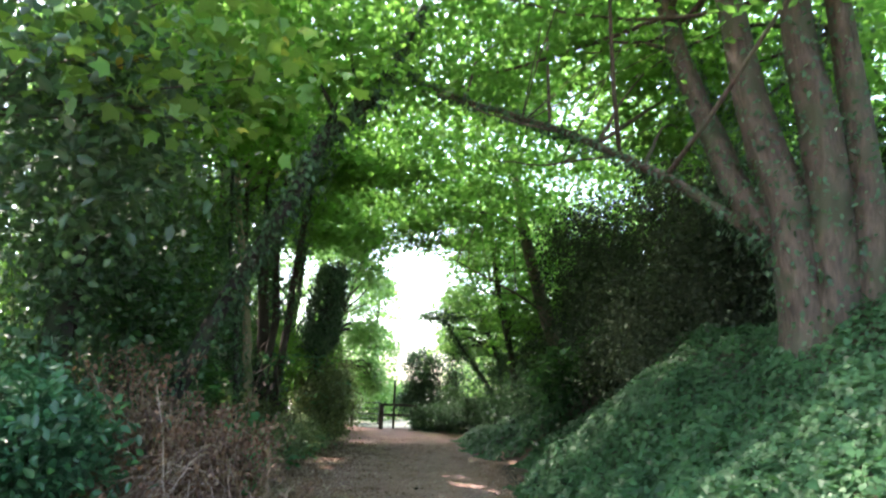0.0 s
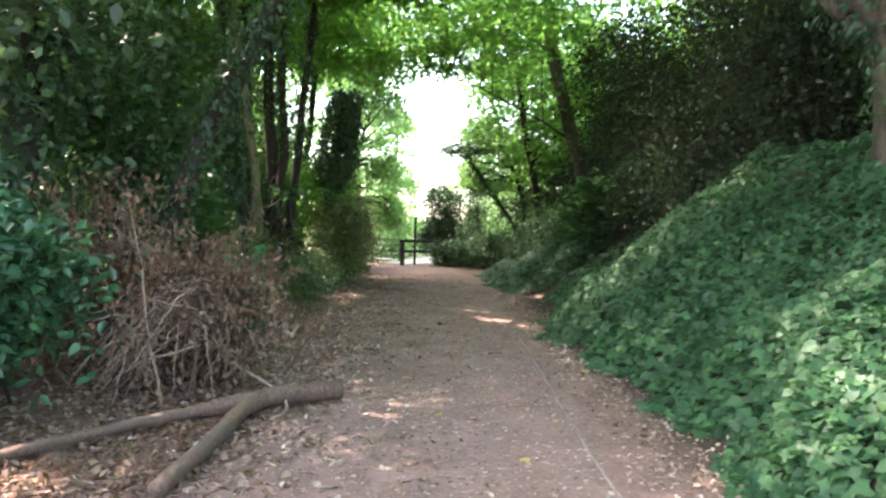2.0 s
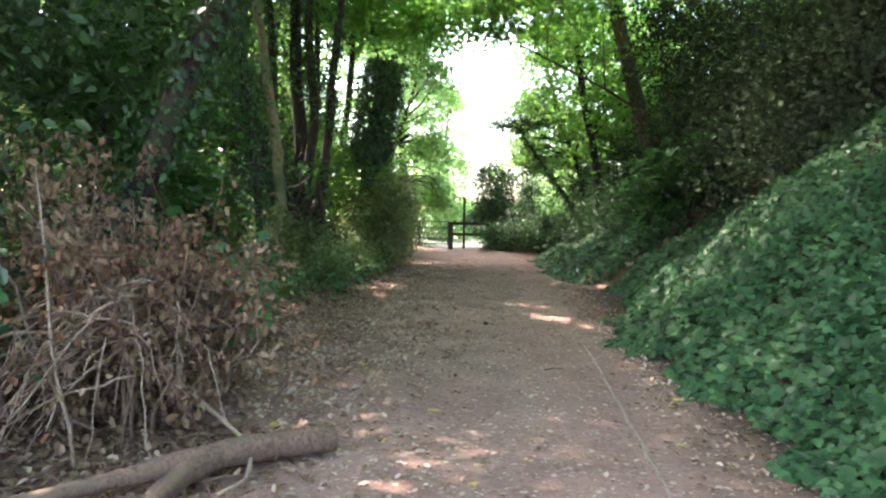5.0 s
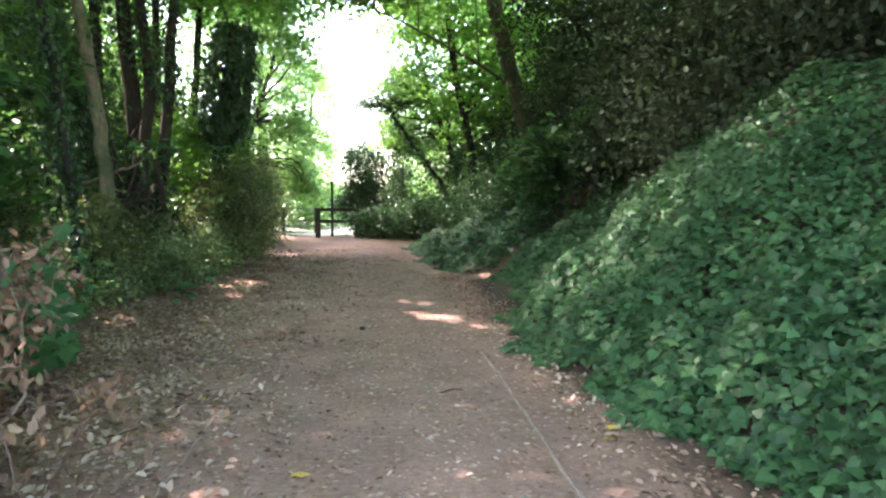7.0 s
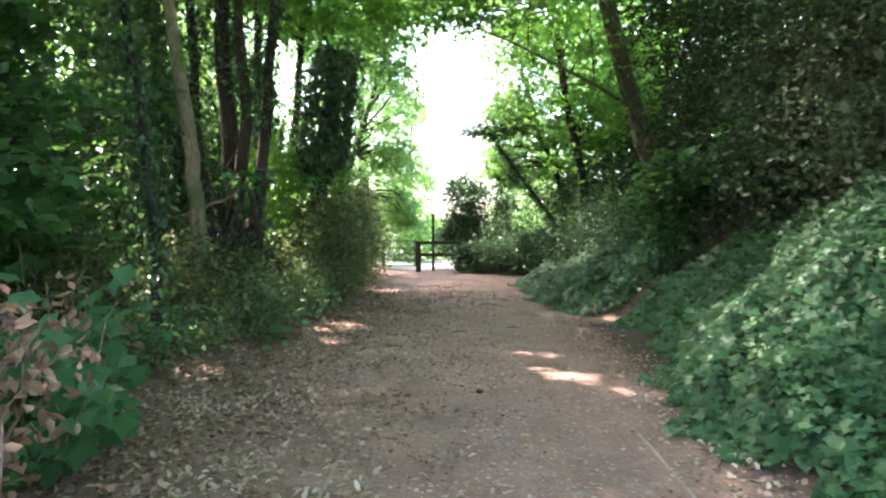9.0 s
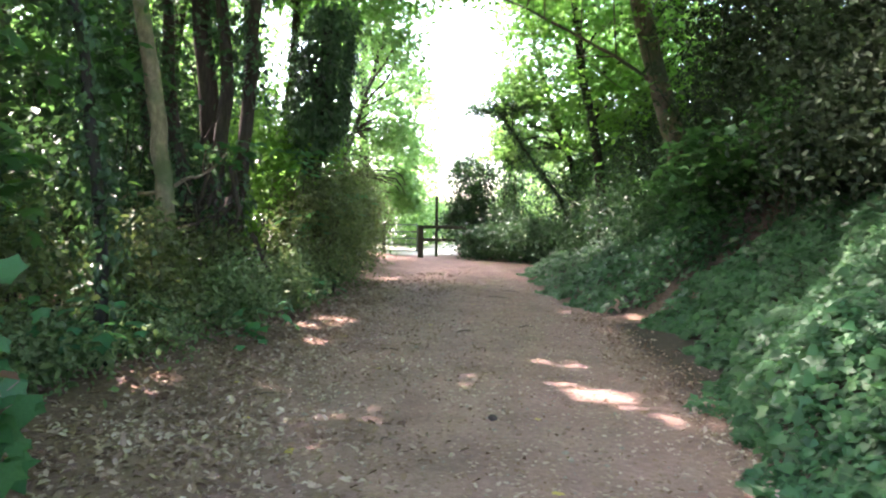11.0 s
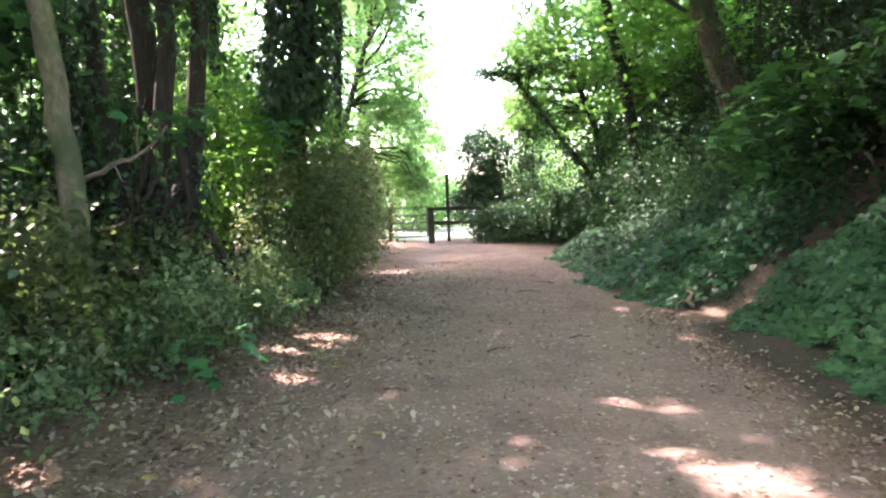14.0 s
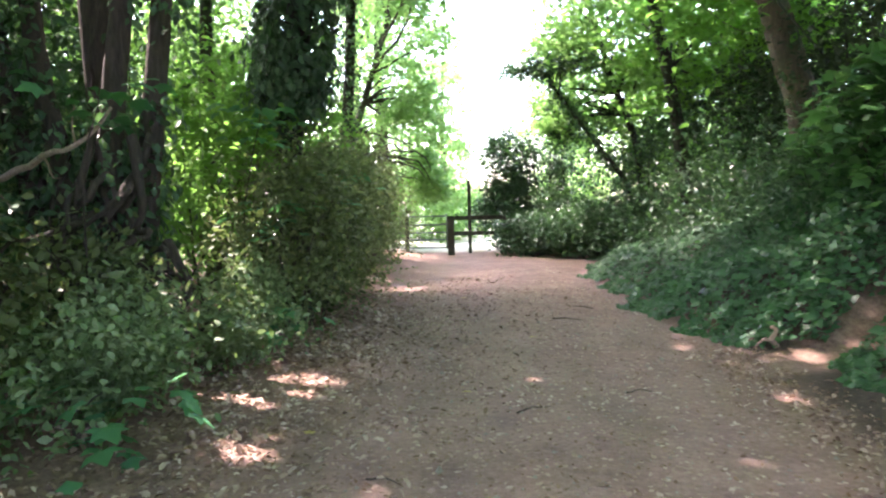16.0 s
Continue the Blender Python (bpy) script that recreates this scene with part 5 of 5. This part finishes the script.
def near_boughs():
    root = thing("overhanging_bough", "overhanging bough with broad green and yellowing leaves", "bough", at=(-4.6, 6.0, 3.0))
    P, cc = spray((-2.5, 5.6, 4.4), (1.3, 0.9, 0.75), 620, 0.45, 24, 0.3)
    for q in cc[:12]:
        part_mesh("twig", mesh_from("twig", *limb_to((-4.9, 6.1, 4.0), q, 0.02, 0.004), M_BARK, True), root)
    P = P[P[:, 2] > 3.4]
    ob = part_mesh("foliage", crown_mesh("foliage", P, 0.14, PALM, M_YELLOWING, 0.7, True, None, 0.8), root)


near_boughs()


def far_wood(label, x, y0, y1, n, mat):
    """Leafage of the woods behind, too far and too dense to tell tree from tree."""
    P = np.stack([x + RNG.normal(0, 1.2, n), RNG.uniform(y0, y1, n), RNG.uniform(0, 1, n) ** 1.3 * 13.0 + 0.2], 1)
    P[:, 2] += ground_z(P[:, 0], P[:, 1]) * 0.8
    ob = new("far_wood", crown_mesh("far_wood", P, 0.42, KITE, mat, 0.8, False, None))
    tagged(ob, label, "woods", kind="stuff")


far_wood("sunlit green leafage of the woods behind the thicket", -16.5, -6, 50, 30000, M_MIDLEAF)
far_wood("green leafage of the woods above the bank", 15.0, -6, 50, 22000, M_CROWN)


# ---- small things on and beside the path ----
def root_tangle():
    root = thing("root_tangle", "gnarled reddish roots round the coppiced tree's foot", "roots", at=(-4.2, 18.4, 0.1))
    for i in range(34):
        s = np.array((-4.2 + RNG.normal(0, 0.22), 18.3 + RNG.normal(0, 0.14), RNG.uniform(0.7, 2.3)))
        e = s + np.array((RNG.uniform(-0.7, 0.6), RNG.uniform(-0.8, 0.0), -s[2] + RNG.uniform(0.1, 1.0)))
        ln = bend([s, s * 0.65 + e * 0.35 + RNG.normal(0, 0.16, 3), s * 0.3 + e * 0.7 + RNG.normal(0, 0.16, 3), e], 14, 0.012)
        part_mesh("root", mesh_from("root", *tube(ln, np.linspace(RNG.uniform(0.022, 0.055), 0.01, 14), 7, 0.1), M_BARK_RED, True), root)


def stub():
    root = thing("root_stub", "pale broken root sticking out of the bank's foot", "root", at=(2.05, 18.9, 0.0))
    part_mesh("stem", mesh_from("stem", *tube(bend([(2.12, 18.98, 0.0), (2.04, 18.92, 0.1), (2.07, 18.88, 0.19), (2.0, 18.85, 0.24)], 8, 0.006), np.linspace(0.032, 0.014, 8), 7, 0.08), M_TWIG, True), root)
    part_mesh("spur", mesh_from("spur", *tube(bend([(2.05, 18.92, 0.09), (1.95, 18.9, 0.1), (1.88, 18.86, 0.05)], 6, 0.004), np.linspace(0.018, 0.008, 6), 6, 0.06), M_TWIG, True), root)


def clod(x, y, s):
    bm = bmesh.new()
    bmesh.ops.create_icosphere(bm, subdivisions=2, radius=s)
    for v in bm.verts:
        v.co *= 1 + 0.35 * noise.noise(v.co * 30 + Vector((x, y, 0)))
        v.co.z *= 0.7
    me = bpy.data.meshes.new("soil_clod")
    bm.to_mesh(me)
    bm.free()
    me.materials.append(M_BARK_RED)
    ob = new("soil_clod", me)
    ob.location = (x, y, float(ground_z(x, y)) + s * 0.45)
    tagged(ob, "small dark clod lying on the path", "clod")


def fallen_twig(x, y, length, turn):
    c, s = math.cos(turn), math.sin(turn)
    z = float(ground_z(x, y)) + 0.008
    ln = bend([(x, y, z), (x + c * length * 0.5 - s * 0.03, y + s * length * 0.5 + c * 0.03, z + 0.012), (x + c * length, y + s * length, z)], 7, 0.003)
    ob = new("fallen_twig", mesh_from("fallen_twig", *tube(ln, np.linspace(0.007, 0.003, 7), 5, 0.06), M_BARK_RED, True))
    tagged(ob, "thin dark twig lying on the path", "twig", "twigs on the path")


root_tangle()
stub()
clod(-0.125, 13.03, 0.034)
for tx, ty, tl, ta in ((-0.45, 16.9, 0.3, 0.5), (0.1, 20.9, 0.4, -0.5), (0.7, 21.6, 0.35, 2.4), (-0.9, 12.4, 0.18, 1.2), (0.5, 10.3, 0.2, 0.2), (-1.7, 9.5, 0.35, 0.9), (-1.9, 12.6, 0.3, 2.7),
                       (-2.2, 13.6, 0.35, 0.3), (-1.3, 15.7, 0.22, -0.4), (0.4, 17.4, 0.2, 0.1), (-1.6, 11.2, 0.3, 1.9), (1.4, 11.0, 0.2, 0.7)):
    fallen_twig(tx, ty, tl, ta)


def broken_bough():
    root = thing("broken_bough", "pale crooked dead bough caught in the undergrowth", "bough", at=(-4.8, 17.9, 1.4))
    ln = bend([(-5.9, 17.6, 1.2), (-5.3, 17.8, 1.72), (-4.85, 17.8, 1.8), (-4.4, 17.75, 1.98), (-4.1, 17.8, 2.1), (-3.8, 17.8, 2.36)], 18, 0.008)
    stem = part_mesh("stem", mesh_from("stem", *tube(ln, np.linspace(0.045, 0.014, 18), 8, 0.06), M_TWIG, True), root)
    for i, d in ((6, (0.25, -0.1, -0.25)), (10, (0.2, -0.1, -0.2)), (13, (0.1, -0.15, 0.3))):
        s = ln[i]
        part_mesh("side_twig", mesh_from("side_twig", *tube(bend([s, s + np.array(d) * 0.5 + RNG.normal(0, 0.03, 3), s + np.array(d)], 6, 0.006), np.linspace(0.012, 0.004, 6), 5, 0.05), M_TWIG, True), stem)


def leaf_spray(x, y, z, n, label):
    """A fresh leafy shoot: level tiers of lobed leaves on a thin stem that rises from the brambles."""
    root = thing("leafy_shoot", label, "shoot", at=(x, y, gz(x, y)))
    ln = bend([(x - 0.35, y + 0.2, gz(x, y)), (x - 0.25, y + 0.1, z * 0.6), (x, y, z)], 9, 0.01)
    part_mesh("stem", mesh_from("stem", *tube(ln, np.linspace(0.012, 0.004, 9), 6), M_BARK_RED, True), root)
    for i in range(n):
        p = Vector((x, y, z)) + Vector((RNG.normal(0, 0.22), RNG.normal(0, 0.2), RNG.normal(0, 0.04) - 0.16 * int(RNG.integers(3))))
        if not lets_sun_in(np.array([p]))[0]:
            continue
        ob = new("leaf", SHOOT_LEAF)
        ob.parent = root
        ob.matrix_parent_inverse = root.matrix_basis.inverted()
        s = 0.17 * RNG.uniform(0.6, 1.15)
        turn = math.degrees(math.atan2(p.y - y, p.x - x)) - 90 + RNG.normal(0, 25)
        p.z = max(p.z, float(ground_z(p.x, p.y)) + 0.05)
        ob.matrix_basis = pose(p.x, p.y, p.z, RNG.normal(-14, 12), RNG.normal(0, 14), turn) @ Matrix.Diagonal((s, s, s, 1))


M_SHOOT = one_leaf_mat("shoot_leaf", [(0.0, (0.025, 0.10, 0.05)), (0.5, (0.045, 0.16, 0.07)), (1.0, (0.09, 0.23, 0.09))], (0.14, 0.45, 0.1))
SHOOT_LEAF = mesh_from("leaf", *blades(np.zeros((1, 3)), np.array([(0.0, 0.0, 1.0)]), np.array([(0.0, 1.0, 0.0)]), np.array([1.0]), PALM), M_SHOOT)
broken_bough()
leaf_spray(-3.55, 17.2, 2.55, 46, "young shoot with tiers of lobed bluish-green leaves")
leaf_spray(-3.05, 19.4, 2.55, 34, "young shoot with pale green lobed leaves above the hedge")
leaf_spray(-2.95, 19.6, 1.5, 28, "young sycamore shoot with light green leaves in the hedge")
leaf_spray(-2.7, 21.6, 1.9, 24, "young sycamore shoot leaning out of the hedge")
leaf_spray(-3.5, 13.6, 0.75, 40, "low shoot with lobed green leaves at the verge")
leaf_spray(-2.95, 16.0, 0.4, 26, "low seedling with green lobed leaves in the leaf litter")
leaf_spray(-2.75, 18.9, 0.45, 26, "low seedling with light green leaves by the path")
